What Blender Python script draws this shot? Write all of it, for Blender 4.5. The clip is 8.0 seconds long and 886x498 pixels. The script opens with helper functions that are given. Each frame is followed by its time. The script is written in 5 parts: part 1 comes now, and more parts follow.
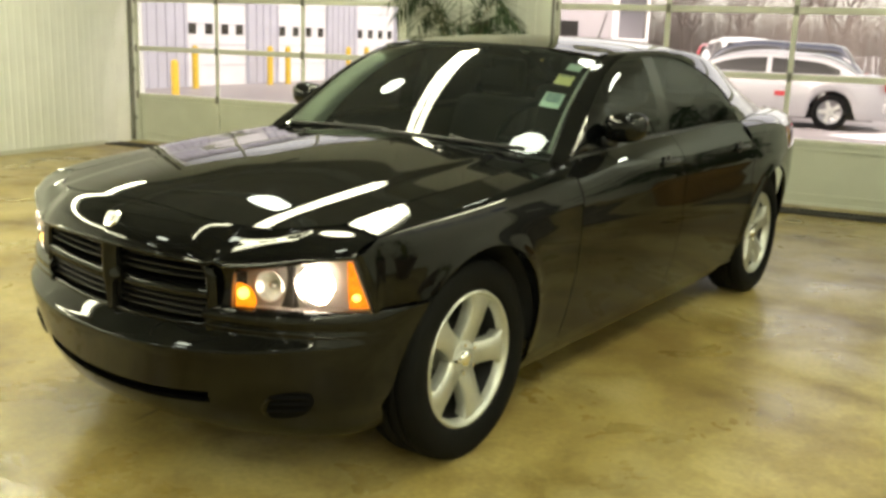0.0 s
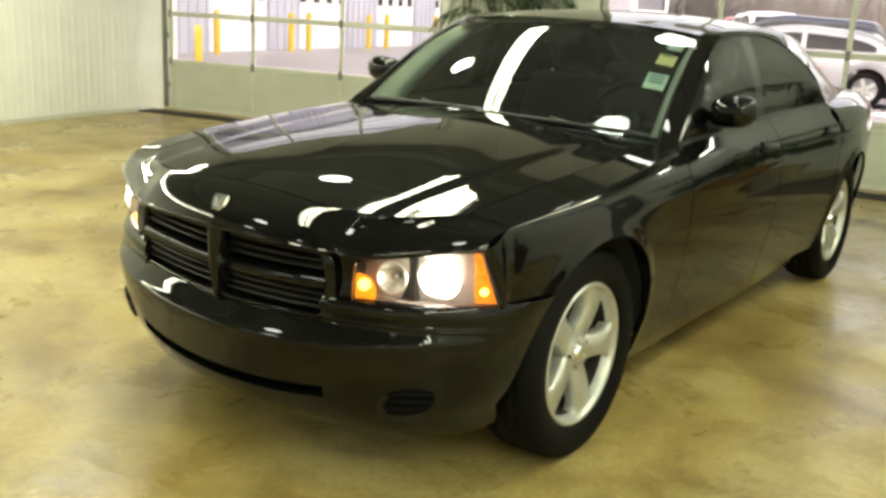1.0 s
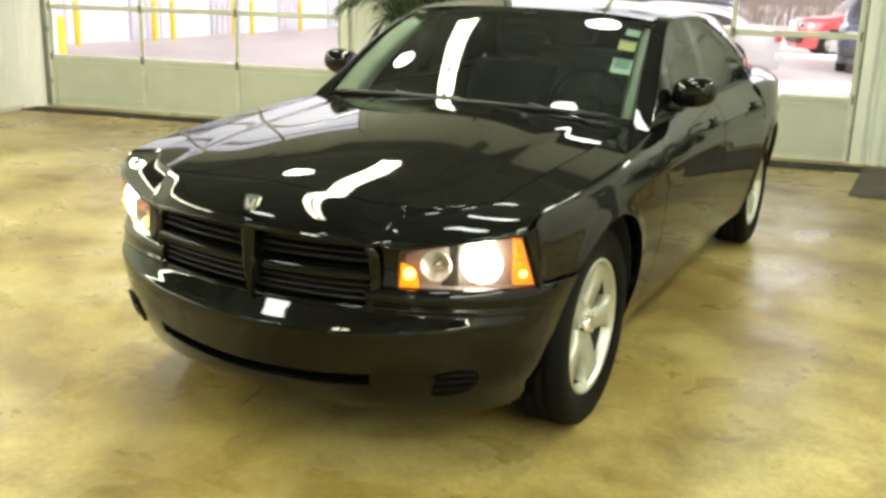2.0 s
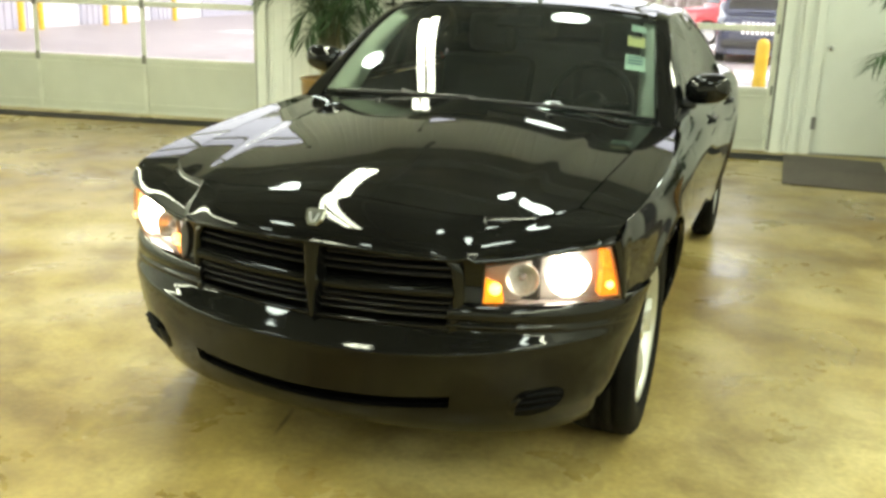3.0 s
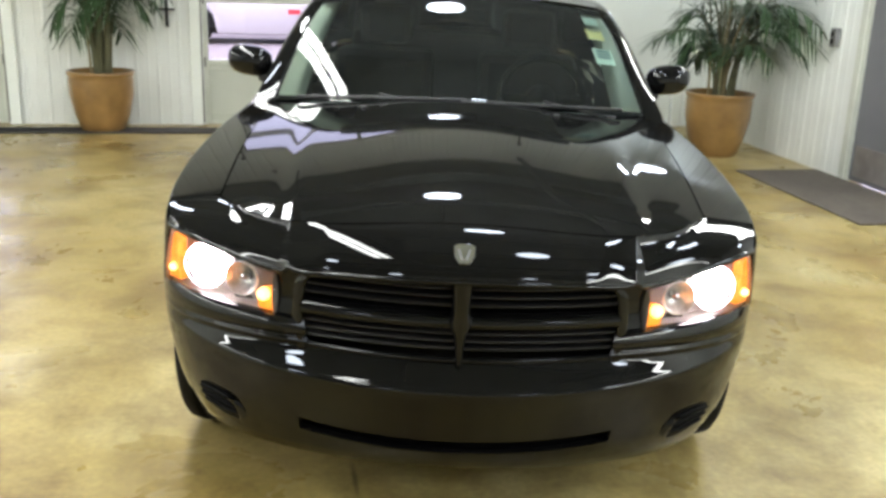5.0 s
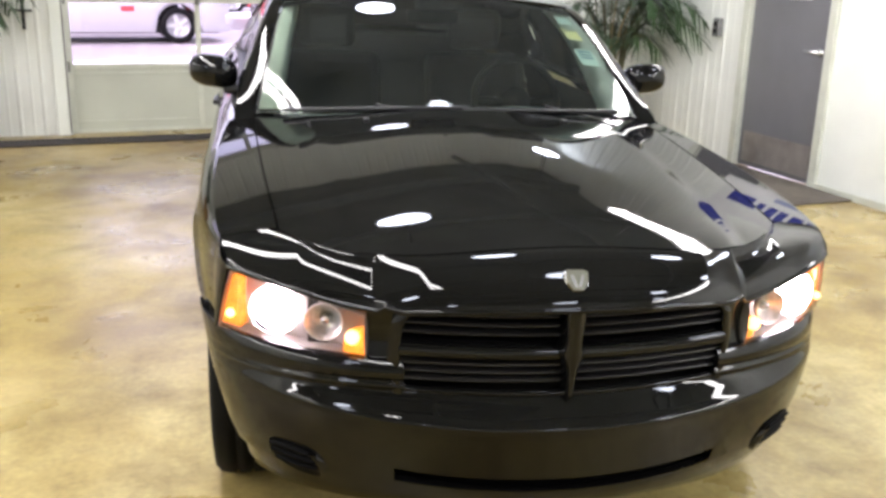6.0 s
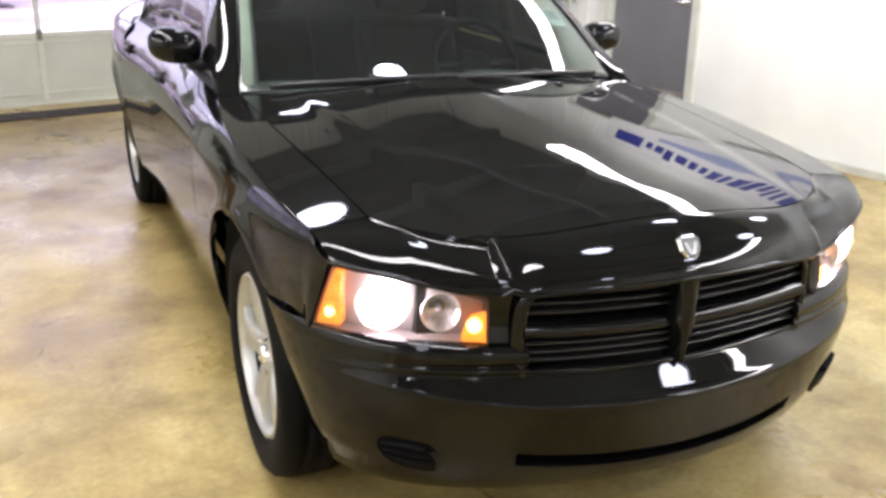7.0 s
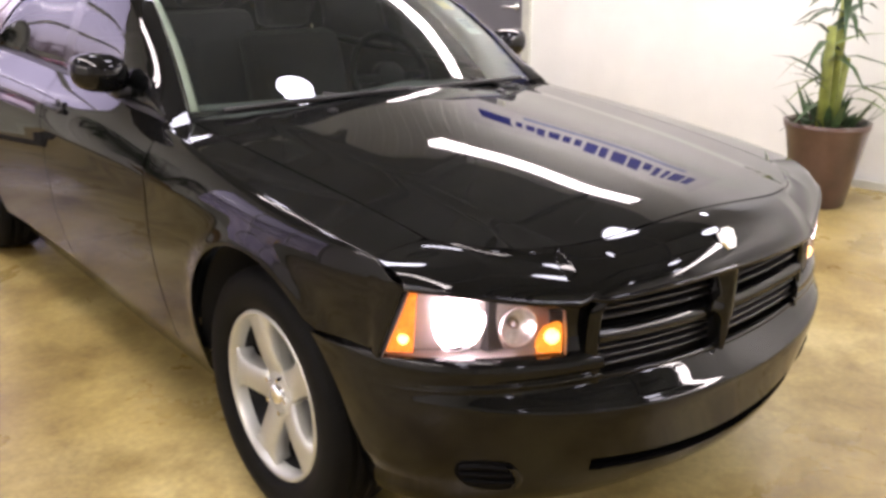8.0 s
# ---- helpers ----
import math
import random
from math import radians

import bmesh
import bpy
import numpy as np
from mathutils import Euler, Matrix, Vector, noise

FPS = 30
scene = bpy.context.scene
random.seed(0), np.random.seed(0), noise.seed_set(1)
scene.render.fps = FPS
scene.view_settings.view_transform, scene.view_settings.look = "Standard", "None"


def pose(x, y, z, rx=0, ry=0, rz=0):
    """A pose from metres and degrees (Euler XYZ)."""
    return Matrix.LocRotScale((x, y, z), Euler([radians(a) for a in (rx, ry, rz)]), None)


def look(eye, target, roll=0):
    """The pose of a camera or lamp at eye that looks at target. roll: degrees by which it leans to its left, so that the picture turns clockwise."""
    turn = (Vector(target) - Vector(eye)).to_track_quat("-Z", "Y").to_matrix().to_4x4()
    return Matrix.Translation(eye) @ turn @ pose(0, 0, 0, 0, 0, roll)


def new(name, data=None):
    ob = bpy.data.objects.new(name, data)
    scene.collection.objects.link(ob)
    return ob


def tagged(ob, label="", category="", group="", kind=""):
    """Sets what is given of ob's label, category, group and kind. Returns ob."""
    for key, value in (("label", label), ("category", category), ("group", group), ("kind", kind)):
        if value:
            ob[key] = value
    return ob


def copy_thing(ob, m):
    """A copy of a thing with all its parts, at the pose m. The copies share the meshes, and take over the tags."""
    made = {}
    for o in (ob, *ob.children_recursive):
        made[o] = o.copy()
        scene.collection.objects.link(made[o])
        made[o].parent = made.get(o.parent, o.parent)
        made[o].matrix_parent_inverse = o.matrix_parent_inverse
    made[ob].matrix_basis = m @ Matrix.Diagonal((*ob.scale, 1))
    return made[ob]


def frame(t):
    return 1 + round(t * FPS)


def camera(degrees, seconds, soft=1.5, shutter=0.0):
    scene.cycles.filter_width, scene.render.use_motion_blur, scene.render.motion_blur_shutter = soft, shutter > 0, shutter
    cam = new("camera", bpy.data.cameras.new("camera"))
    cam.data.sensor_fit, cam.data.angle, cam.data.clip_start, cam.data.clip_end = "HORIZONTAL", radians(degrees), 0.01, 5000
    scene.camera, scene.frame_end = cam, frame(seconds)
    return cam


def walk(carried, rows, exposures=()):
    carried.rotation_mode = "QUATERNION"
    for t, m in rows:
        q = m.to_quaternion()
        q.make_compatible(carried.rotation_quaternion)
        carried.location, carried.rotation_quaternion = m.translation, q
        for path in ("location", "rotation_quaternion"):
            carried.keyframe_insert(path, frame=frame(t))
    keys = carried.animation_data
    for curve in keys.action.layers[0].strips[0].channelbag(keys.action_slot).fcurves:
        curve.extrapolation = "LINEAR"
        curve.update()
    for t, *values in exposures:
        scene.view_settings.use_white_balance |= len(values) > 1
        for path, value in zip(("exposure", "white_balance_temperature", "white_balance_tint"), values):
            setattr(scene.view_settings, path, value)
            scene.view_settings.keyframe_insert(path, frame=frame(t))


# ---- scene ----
PATH = [
    (0, (2.592, -2.596, 1.447), (1.454, -1.009, 1.011), 1.9),
    (0.5, (2.367, -2.56, 1.444), (1.208, -1.018, 0.917), 2.0),
    (1, (2.21, -2.678, 1.461), (1.072, -1.111, 0.962), 2.9),
    (1.5, (2.074, -2.907, 1.491), (1.045, -1.268, 0.986), 2.4),
    (3, (1.223, -3.142, 1.495), (0.579, -1.326, 0.957), 2.0),
    (3.5, (0.9, -3.114, 1.489), (0.363, -1.26, 0.966), 2.9),
    (4, (0.599, -3.113, 1.499), (0.174, -1.232, 0.968), 3.6),
    (4.5, (0.275, -3.119, 1.518), (0.07, -1.211, 0.956), 2.7),
    (6, (-0.723, -2.824, 1.555), (-0.346, -0.946, 0.979), 1.5),
    (6.5, (-1.036, -2.628, 1.551), (-0.483, -0.805, 0.942), 1.4),
    (7, (-1.39, -2.511, 1.572), (-0.623, -0.785, 0.916), 0.9),
    (7.5, (-1.668, -2.316, 1.546), (-0.705, -0.684, 0.906), -0.2),
    (8, (-1.942, -2.126, 1.575), (-0.764, -0.64, 0.938), -0.0),
]
cam = camera(50.2, 8.0, soft=3.2)
walk(cam, [(t, look(eye, target, roll)) for t, eye, target, roll in PATH],
     exposures=[(0.0, 2.06, 7900, 16), (1.0, 2.22, 7450, 17), (1.5, 2.39, 7350, 18), (3.5, 2.56, 6800, 13), (4.5, 2.48, 6000, 27), (6.0, 2.66, 6150, 42), (6.5, 2.65, 6100, 44), (7.2, 2.56, 6150, 48), (8.0, 2.40, 6450, 54)])

# ---------------------------------------------------------------- world and lights
ROOM = pose(0, 0, 0, 0, 0, 10.5)          # the hall stands turned against the car
ROOM_U0, ROOM_U1, ROOM_V0, ROOM_V1, ROOM_H = -6.90, 3.98, -8.0, 6.46, 4.3

world = bpy.data.worlds.new("overcast_sky")
scene.world = world
world.use_nodes = True
wn, wl = world.node_tree.nodes, world.node_tree.links
sky = wn.new("ShaderNodeTexSky")
sky.sky_type = "NISHITA"
sky.sun_disc = False
sky.sun_elevation, sky.sun_rotation = radians(28), radians(200)
sky.air_density, sky.dust_density = 1.0, 3.0
grey = wn.new("ShaderNodeHueSaturation")
grey.inputs["Saturation"].default_value = 0.30
wl.new(sky.outputs[0], grey.inputs["Color"])
wl.new(grey.outputs[0], wn["Background"].inputs[0])
wn["Background"].inputs[1].default_value = 0.13

sun = new("sun", bpy.data.lights.new("sun", "SUN"))
sun.data.energy, sun.data.angle, sun.data.color = 1.0, radians(25), (1.0, 0.96, 0.92)
sun.matrix_world = look((20, 20, 30), (0, 10, 0))


# ---------------------------------------------------------------- materials
def mat(name, color, rough=0.5, metal=0.0, coat=0.0, vary=0.0, scale=6.0, bump=0.0, bump_scale=60.0, emit=None, strength=0.0,
        trans=0.0, ior=1.5, spec=0.5, second=None, blotch=1.5, piece=0.0):
    """A principled material with two scales of variation and fine relief."""
    m = bpy.data.materials.new(name)
    m.use_nodes = True
    n, l = m.node_tree.nodes, m.node_tree.links
    b = n["Principled BSDF"]
    b.inputs["Base Color"].default_value = (*color, 1)
    b.inputs["Roughness"].default_value = rough
    b.inputs["Metallic"].default_value = metal
    b.inputs["Coat Weight"].default_value = coat
    b.inputs["Coat Roughness"].default_value = 0.03
    b.inputs["Coat IOR"].default_value = 1.38
    b.inputs["IOR"].default_value = ior
    b.inputs["Specular IOR Level"].default_value = spec
    b.inputs["Transmission Weight"].default_value = trans
    if emit:
        b.inputs["Emission Color"].default_value = (*emit, 1)
        b.inputs["Emission Strength"].default_value = strength
    tc = n.new("ShaderNodeTexCoord")
    if vary or second:
        a = n.new("ShaderNodeTexNoise")
        a.inputs["Scale"].default_value, a.inputs["Detail"].default_value = scale, 6
        c = n.new("ShaderNodeTexNoise")
        c.inputs["Scale"].default_value, c.inputs["Detail"].default_value = blotch, 4
        mix = n.new("ShaderNodeMix")
        mix.data_type = "FLOAT"
        mix.inputs[0].default_value = 0.5
        ramp = n.new("ShaderNodeValToRGB")
        other = second or tuple(v * (1 - vary) for v in color)
        hi = color if second else tuple(min(1, v * (1 + vary * 0.6)) for v in color)
        ramp.color_ramp.elements[0].position, ramp.color_ramp.elements[0].color = 0.36, (*other, 1)
        ramp.color_ramp.elements[1].position, ramp.color_ramp.elements[1].color = 0.64, (*hi, 1)
        l.new(tc.outputs["Object"], a.inputs["Vector"])
        l.new(tc.outputs["Object"], c.inputs["Vector"])
        l.new(a.outputs[0], mix.inputs[2])
        l.new(c.outputs[0], mix.inputs[3])
        l.new(mix.outputs[0], ramp.inputs[0])
        last = ramp.outputs[0]
        if piece:
            info = n.new("ShaderNodeObjectInfo")
            hsv = n.new("ShaderNodeHueSaturation")
            rng = n.new("ShaderNodeMapRange")
            rng.inputs[3].default_value, rng.inputs[4].default_value = 1 - piece, 1 + piece
            l.new(info.outputs["Random"], rng.inputs[0])
            l.new(rng.outputs[0], hsv.inputs["Value"])
            l.new(last, hsv.inputs["Color"])
            last = hsv.outputs[0]
        l.new(last, b.inputs["Base Color"])
    if bump:
        d = n.new("ShaderNodeTexNoise")
        d.inputs["Scale"].default_value, d.inputs["Detail"].default_value = bump_scale, 5
        bp = n.new("ShaderNodeBump")
        bp.inputs["Strength"].default_value, bp.inputs["Distance"].default_value = bump, 0.01
        l.new(tc.outputs["Object"], d.inputs["Vector"])
        l.new(d.outputs[0], bp.inputs["Height"])
        l.new(bp.outputs[0], b.inputs["Normal"])
    return m


def glass(name, color, rough=0.0, ior=1.45, veil=0.0):
    """Thin tinted pane: see-through, with Fresnel gloss and a faint painted veil of haze."""
    m = bpy.data.materials.new(name)
    m.use_nodes = True
    n, l = m.node_tree.nodes, m.node_tree.links
    n.remove(n["Principled BSDF"])
    t, g, f, mx = (n.new("ShaderNodeBsdfTransparent"), n.new("ShaderNodeBsdfGlossy"), n.new("ShaderNodeFresnel"), n.new("ShaderNodeMixShader"))
    t.inputs[0].default_value = (*color, 1)
    g.inputs["Roughness"].default_value = rough
    f.inputs[0].default_value = ior
    l.new(f.outputs[0], mx.inputs[0])
    l.new(t.outputs[0], mx.inputs[1])
    l.new(g.outputs[0], mx.inputs[2])
    last = mx.outputs[0]
    # pale diffuse mixed in to imitate a hazy veil over the glass
    if veil:
        d, dm = n.new("ShaderNodeBsdfDiffuse"), n.new("ShaderNodeMixShader")
        sp, rr, tc = n.new("ShaderNodeTexNoise"), n.new("ShaderNodeMapRange"), n.new("ShaderNodeTexCoord")
        sp.inputs["Scale"].default_value, sp.inputs["Detail"].default_value = 3.0, 5
        rr.inputs[1].default_value, rr.inputs[2].default_value = 0.3, 0.7
        rr.inputs[3].default_value, rr.inputs[4].default_value = veil * 0.5, veil * 1.5
        l.new(tc.outputs["Object"], sp.inputs["Vector"])
        l.new(sp.outputs[0], rr.inputs[0])
        l.new(rr.outputs[0], dm.inputs[0])
        d.inputs[0].default_value = (0.75, 0.85, 0.82, 1)
        l.new(last, dm.inputs[1])
        l.new(d.outputs[0], dm.inputs[2])
        last = dm.outputs[0]
    l.new(last, n["Material Output"].inputs[0])
    return m


PAINT = mat("black_paint", (0.0036, 0.0035, 0.0035), rough=0.5, coat=1.0, spec=0.0)
BLACK = mat("black_plastic", (0.0055, 0.0055, 0.006), rough=0.45, vary=0.2, bump=0.05, bump_scale=300)
FLATBLACK = mat("flat_black_plastic", (0.003, 0.003, 0.0033), rough=0.6, spec=0.06, vary=0.2)
GLOSSBLACK = mat("gloss_black_plastic", (0.004, 0.004, 0.0045), rough=0.2, coat=0.3, spec=0.3)
RUBBER = mat("tyre_rubber", (0.0036, 0.0036, 0.0037), spec=0.12, rough=0.7, vary=0.25, scale=20, bump=0.15, bump_scale=150)
ALLOY = mat("silver_alloy", (0.52, 0.53, 0.50), rough=0.38, metal=0.7, vary=0.08, scale=30)
DARKSTEEL = mat("dark_brake_steel", (0.03, 0.03, 0.031), rough=0.55, metal=0.6, vary=0.3, scale=20)
STEEL = mat("dull_steel", (0.35, 0.35, 0.36), rough=0.45, metal=1.0, vary=0.2, scale=20)
CHROME = mat("chrome", (0.85, 0.85, 0.86), rough=0.08, metal=1.0)
BEZEL = mat("lamp_bezel_grey", (0.30, 0.285, 0.27), rough=0.38, metal=0.3, vary=0.1)
FACETED = mat("faceted_reflector", (0.85, 0.85, 0.82), rough=0.32, metal=0.9, vary=0.35, scale=90, bump=0.25, bump_scale=70)
LENS = glass("lamp_lens", (0.97, 0.97, 0.97))
TINT = glass("tinted_glass", (0.78, 0.87, 0.80), ior=1.54, veil=0.007)
TINTDARK = glass("dark_tinted_glass", (0.20, 0.22, 0.22), ior=1.46, veil=0.002)
TINTREAR = glass("black_tinted_glass", (0.05, 0.055, 0.055), ior=1.9)
PANE = glass("window_pane", (0.90, 0.91, 0.92), ior=1.40)
AMBER = mat("amber_lens", (0.85, 0.20, 0.015), rough=0.15, emit=(1.0, 0.33, 0.02), strength=0.26, vary=0.4, scale=60, blotch=25)
AMBERDIM = mat("amber_reflector", (0.75, 0.15, 0.012), rough=0.15, emit=(1.0, 0.30, 0.02), strength=0.22, vary=0.5, scale=60, blotch=30)
BEAM = mat("lit_low_beam", (1, 0.95, 0.85), rough=0.2, emit=(1.0, 0.93, 0.80), strength=11.0)
SIGNALBULB = mat("lit_signal_bulb", (1.0, 0.6, 0.2), rough=0.3, emit=(1.0, 0.50, 0.10), strength=1.1)
INTERIOR = mat("charcoal_upholstery", (0.013, 0.014, 0.015), rough=0.85, vary=0.3, scale=25, bump=0.2, bump_scale=200)
DASH = mat("dark_dashboard", (0.075, 0.085, 0.085), rough=0.6, vary=0.2, bump=0.1, bump_scale=250)
LINER = mat("pale_grey_trim", (0.80, 0.84, 0.76), rough=0.8, vary=0.1)
UNDER = mat("underbody", (0.01, 0.01, 0.01), rough=0.9, vary=0.3)
PAPER = mat("sticker_paper", (0.62, 0.75, 0.68), rough=0.6, vary=0.05)
PAPERY = mat("sticker_yellow", (0.85, 0.78, 0.42), rough=0.6, vary=0.05)
INK = mat("sticker_ink", (0.05, 0.12, 0.2), rough=0.6)

WALLW = mat("white_ribbed_steel", (0.84, 0.86, 0.82), rough=0.38, vary=0.06, scale=3, blotch=0.6, bump=0.02, bump_scale=8)
DOORW = mat("white_painted_steel", (0.84, 0.87, 0.82), rough=0.4, vary=0.03, scale=4, blotch=0.8)
FRAMEG = mat("aluminium_frame", (0.66, 0.68, 0.60), rough=0.4, metal=0.2, vary=0.12, scale=8)
PANELG = mat("bay_door_panel", (0.57, 0.59, 0.51), rough=0.45, vary=0.08, scale=3, blotch=0.7)
DOORG = mat("grey_steel_door", (0.16, 0.16, 0.175), rough=0.5, vary=0.1, scale=4)
CEIL = mat("grey_ceiling_deck", (0.26, 0.285, 0.275), rough=0.7, vary=0.15, scale=2)
MATG = mat("brown_floor_mat", (0.125, 0.105, 0.085), rough=0.95, vary=0.3, scale=40, bump=0.6, bump_scale=120)
DRAIN = mat("drain_iron", (0.03, 0.028, 0.026), rough=0.7, vary=0.4, scale=20)
POT = mat("glazed_brown_ceramic", (0.30, 0.165, 0.050), rough=0.3, coat=0.5, vary=0.28, scale=7, blotch=3)
SOIL = mat("potting_soil", (0.05, 0.035, 0.025), rough=0.95, vary=0.4, scale=40, bump=0.8, bump_scale=40)
LEAF = mat("palm_leaf", (0.05, 0.105, 0.04), rough=0.45, vary=0.45, scale=9, blotch=3)
STEM = mat("palm_stem", (0.13, 0.125, 0.06), rough=0.6, vary=0.4, scale=15)
LEAFDRY = mat("dry_palm_stem", (0.28, 0.22, 0.11), rough=0.8, vary=0.3, scale=15)
TUBE = mat("fluorescent_diffuser", (0.9, 0.9, 0.9), rough=0.4, emit=(0.88, 1.0, 0.78), strength=8.6)
LAMPDISC = mat("high_bay_lamp", (1, 1, 1), rough=0.4, emit=(0.80, 1.0, 0.92), strength=7.2)
FIXT = mat("white_fixture", (0.7, 0.7, 0.7), rough=0.4, vary=0.05)
YELLOW = mat("yellow_bollard_paint", (0.80, 0.52, 0.03), rough=0.5, vary=0.15, scale=6)
BANNERW = mat("white_banner", (0.75, 0.75, 0.75), rough=0.55, vary=0.04)
BANNERB = mat("banner_blue", (0.02, 0.03, 0.25), rough=0.5)


# the first three also paint in shade on the floor before the car
STAINS_AND_SHADE = [(-0.75, -0.55, 0.60, 0.34, (0.72, 0.68, 0.56)), (0.25, -0.95, 0.70, 0.30, (0.78, 0.74, 0.62)), (1.0, -0.95, 0.50, 0.30, (0.78, 0.74, 0.64)), (1.95, 2.3, 0.45, 0.8, (0.72, 0.68, 0.60)), (-1.25, 0.8, 0.30, 0.7, (0.78, 0.74, 0.66)),
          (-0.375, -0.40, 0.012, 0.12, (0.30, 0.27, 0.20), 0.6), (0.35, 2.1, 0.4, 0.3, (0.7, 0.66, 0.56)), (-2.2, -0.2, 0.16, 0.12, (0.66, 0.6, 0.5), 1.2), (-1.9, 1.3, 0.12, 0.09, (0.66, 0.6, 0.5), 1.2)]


def floor_material():
    """Polished, stained yellow-brown concrete with darker wear, damp patches and shade painted before the car."""
    m = bpy.data.materials.new("stained_concrete")
    m.use_nodes = True
    n, l = m.node_tree.nodes, m.node_tree.links
    b = n["Principled BSDF"]
    tc = n.new("ShaderNodeTexCoord")

    def noise_at(scale, detail, rough, dist=0.0):
        a = n.new("ShaderNodeTexNoise")
        a.inputs["Scale"].default_value, a.inputs["Detail"].default_value = scale, detail
        a.inputs["Roughness"].default_value, a.inputs["Distortion"].default_value = rough, dist
        l.new(tc.outputs["Object"], a.inputs["Vector"])
        return a.outputs[0]

    def ramp(src, *stops):
        r = n.new("ShaderNodeValToRGB")
        for k, (p, c) in enumerate(stops):
            e = r.color_ramp.elements[k] if k < 2 else r.color_ramp.elements.new(p)
            e.position, e.color = p, (*c, 1)
        l.new(src, r.inputs[0])
        return r.outputs[0]

    def mixed(fac, a, c, mode="MIX"):
        x = n.new("ShaderNodeMix")
        x.data_type, x.blend_type = "RGBA", mode
        l.new(fac, x.inputs[0])
        l.new(a, x.inputs[6])
        l.new(c, x.inputs[7])
        return x.outputs[2]

    base = ramp(noise_at(1.0, 8, 0.60, 0.2), (0.34, (0.235, 0.155, 0.048)), (0.66, (0.515, 0.420, 0.185)), (0.5, (0.395, 0.297, 0.101)))
    stain = ramp(noise_at(2.3, 7, 0.66, 0.35), (0.46, (1, 1, 1)), (0.70, (0.52, 0.46, 0.36)))
    # greasy parking stains and painted shade before the car, each with a ragged edge
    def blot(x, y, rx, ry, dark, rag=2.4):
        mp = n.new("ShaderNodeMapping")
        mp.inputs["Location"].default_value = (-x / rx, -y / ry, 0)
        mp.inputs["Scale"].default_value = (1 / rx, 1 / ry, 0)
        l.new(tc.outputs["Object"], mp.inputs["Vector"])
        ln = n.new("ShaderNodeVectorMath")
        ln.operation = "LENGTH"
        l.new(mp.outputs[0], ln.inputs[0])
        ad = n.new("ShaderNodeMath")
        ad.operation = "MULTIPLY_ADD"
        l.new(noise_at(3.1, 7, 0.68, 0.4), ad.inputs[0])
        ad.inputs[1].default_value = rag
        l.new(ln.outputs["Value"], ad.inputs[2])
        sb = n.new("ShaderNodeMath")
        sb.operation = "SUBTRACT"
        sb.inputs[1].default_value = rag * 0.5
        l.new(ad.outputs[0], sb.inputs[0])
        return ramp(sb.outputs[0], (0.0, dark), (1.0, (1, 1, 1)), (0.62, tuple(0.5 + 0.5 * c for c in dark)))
    grain = ramp(noise_at(38, 4, 0.6), (0.3, (0.80, 0.80, 0.80)), (0.7, (1.08, 1.08, 1.08)))
    one = n.new("ShaderNodeValue")
    one.outputs[0].default_value = 1.0
    col = mixed(one.outputs[0], mixed(one.outputs[0], base, stain, "MULTIPLY"), grain, "MULTIPLY")
    for spot in STAINS_AND_SHADE:
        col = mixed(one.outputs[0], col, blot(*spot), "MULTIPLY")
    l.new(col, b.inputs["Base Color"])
    rr = n.new("ShaderNodeMapRange")
    l.new(noise_at(1.7, 6, 0.6, 0.5), rr.inputs[0])
    rr.inputs[1].default_value, rr.inputs[2].default_value = 0.35, 0.65
    rr.inputs[3].default_value, rr.inputs[4].default_value = 0.22, 0.48
    l.new(rr.outputs[0], b.inputs["Roughness"])
    bp = n.new("ShaderNodeBump")
    bp.inputs["Strength"].default_value, bp.inputs["Distance"].default_value = 0.12, 0.01
    l.new(noise_at(14, 6, 0.6), bp.inputs["Height"])
    l.new(bp.outputs[0], b.inputs["Normal"])
    return m


FLOOR = floor_material()


# ---------------------------------------------------------------- mesh helpers
def as_mesh(name, bm, material, smooth=False):
    me = bpy.data.meshes.new(name)
    bm.normal_update()
    bm.to_mesh(me)
    bm.free()
    for mm in material if isinstance(material, (list, tuple)) else [material]:
        me.materials.append(mm)
    if smooth:
        for p in me.polygons:
            p.use_smooth = True
    return me


def part(name, bm, material, parent, label="", smooth=False, at=None):
    """One mesh under a thing or under a part."""
    ob = new(name, as_mesh(name, bm, material, smooth))
    ob.parent = parent
    if at is not None:
        ob.matrix_basis = at
    return tagged(ob, label) if label else ob


def thing(name, m, label, category, group="", kind=""):
    ob = new(name)
    ob.matrix_basis = m
    return tagged(ob, label, category, group, kind)


def solo(name, bm, material, m, label, category, group="", kind="", smooth=False):
    ob = new(name, as_mesh(name, bm, material, smooth))
    ob.matrix_basis = m
    return tagged(ob, label, category, group, kind)


def add_box(bm, x0, x1, y0, y1, z0, z1, bevel=0.0):
    g = bmesh.ops.create_cube(bm, size=1.0, matrix=Matrix.Translation(((x0 + x1) / 2, (y0 + y1) / 2, (z0 + z1) / 2)) @ Matrix.Diagonal((x1 - x0, y1 - y0, z1 - z0, 1)))
    if bevel:
        es = list({e for v in g["verts"] for e in v.link_edges})
        bmesh.ops.bevel(bm, geom=es, offset=bevel, segments=2, affect="EDGES", profile=0.5)
    return bm


def box(*a, bevel=0.0):
    return add_box(bmesh.new(), *a, bevel=bevel)


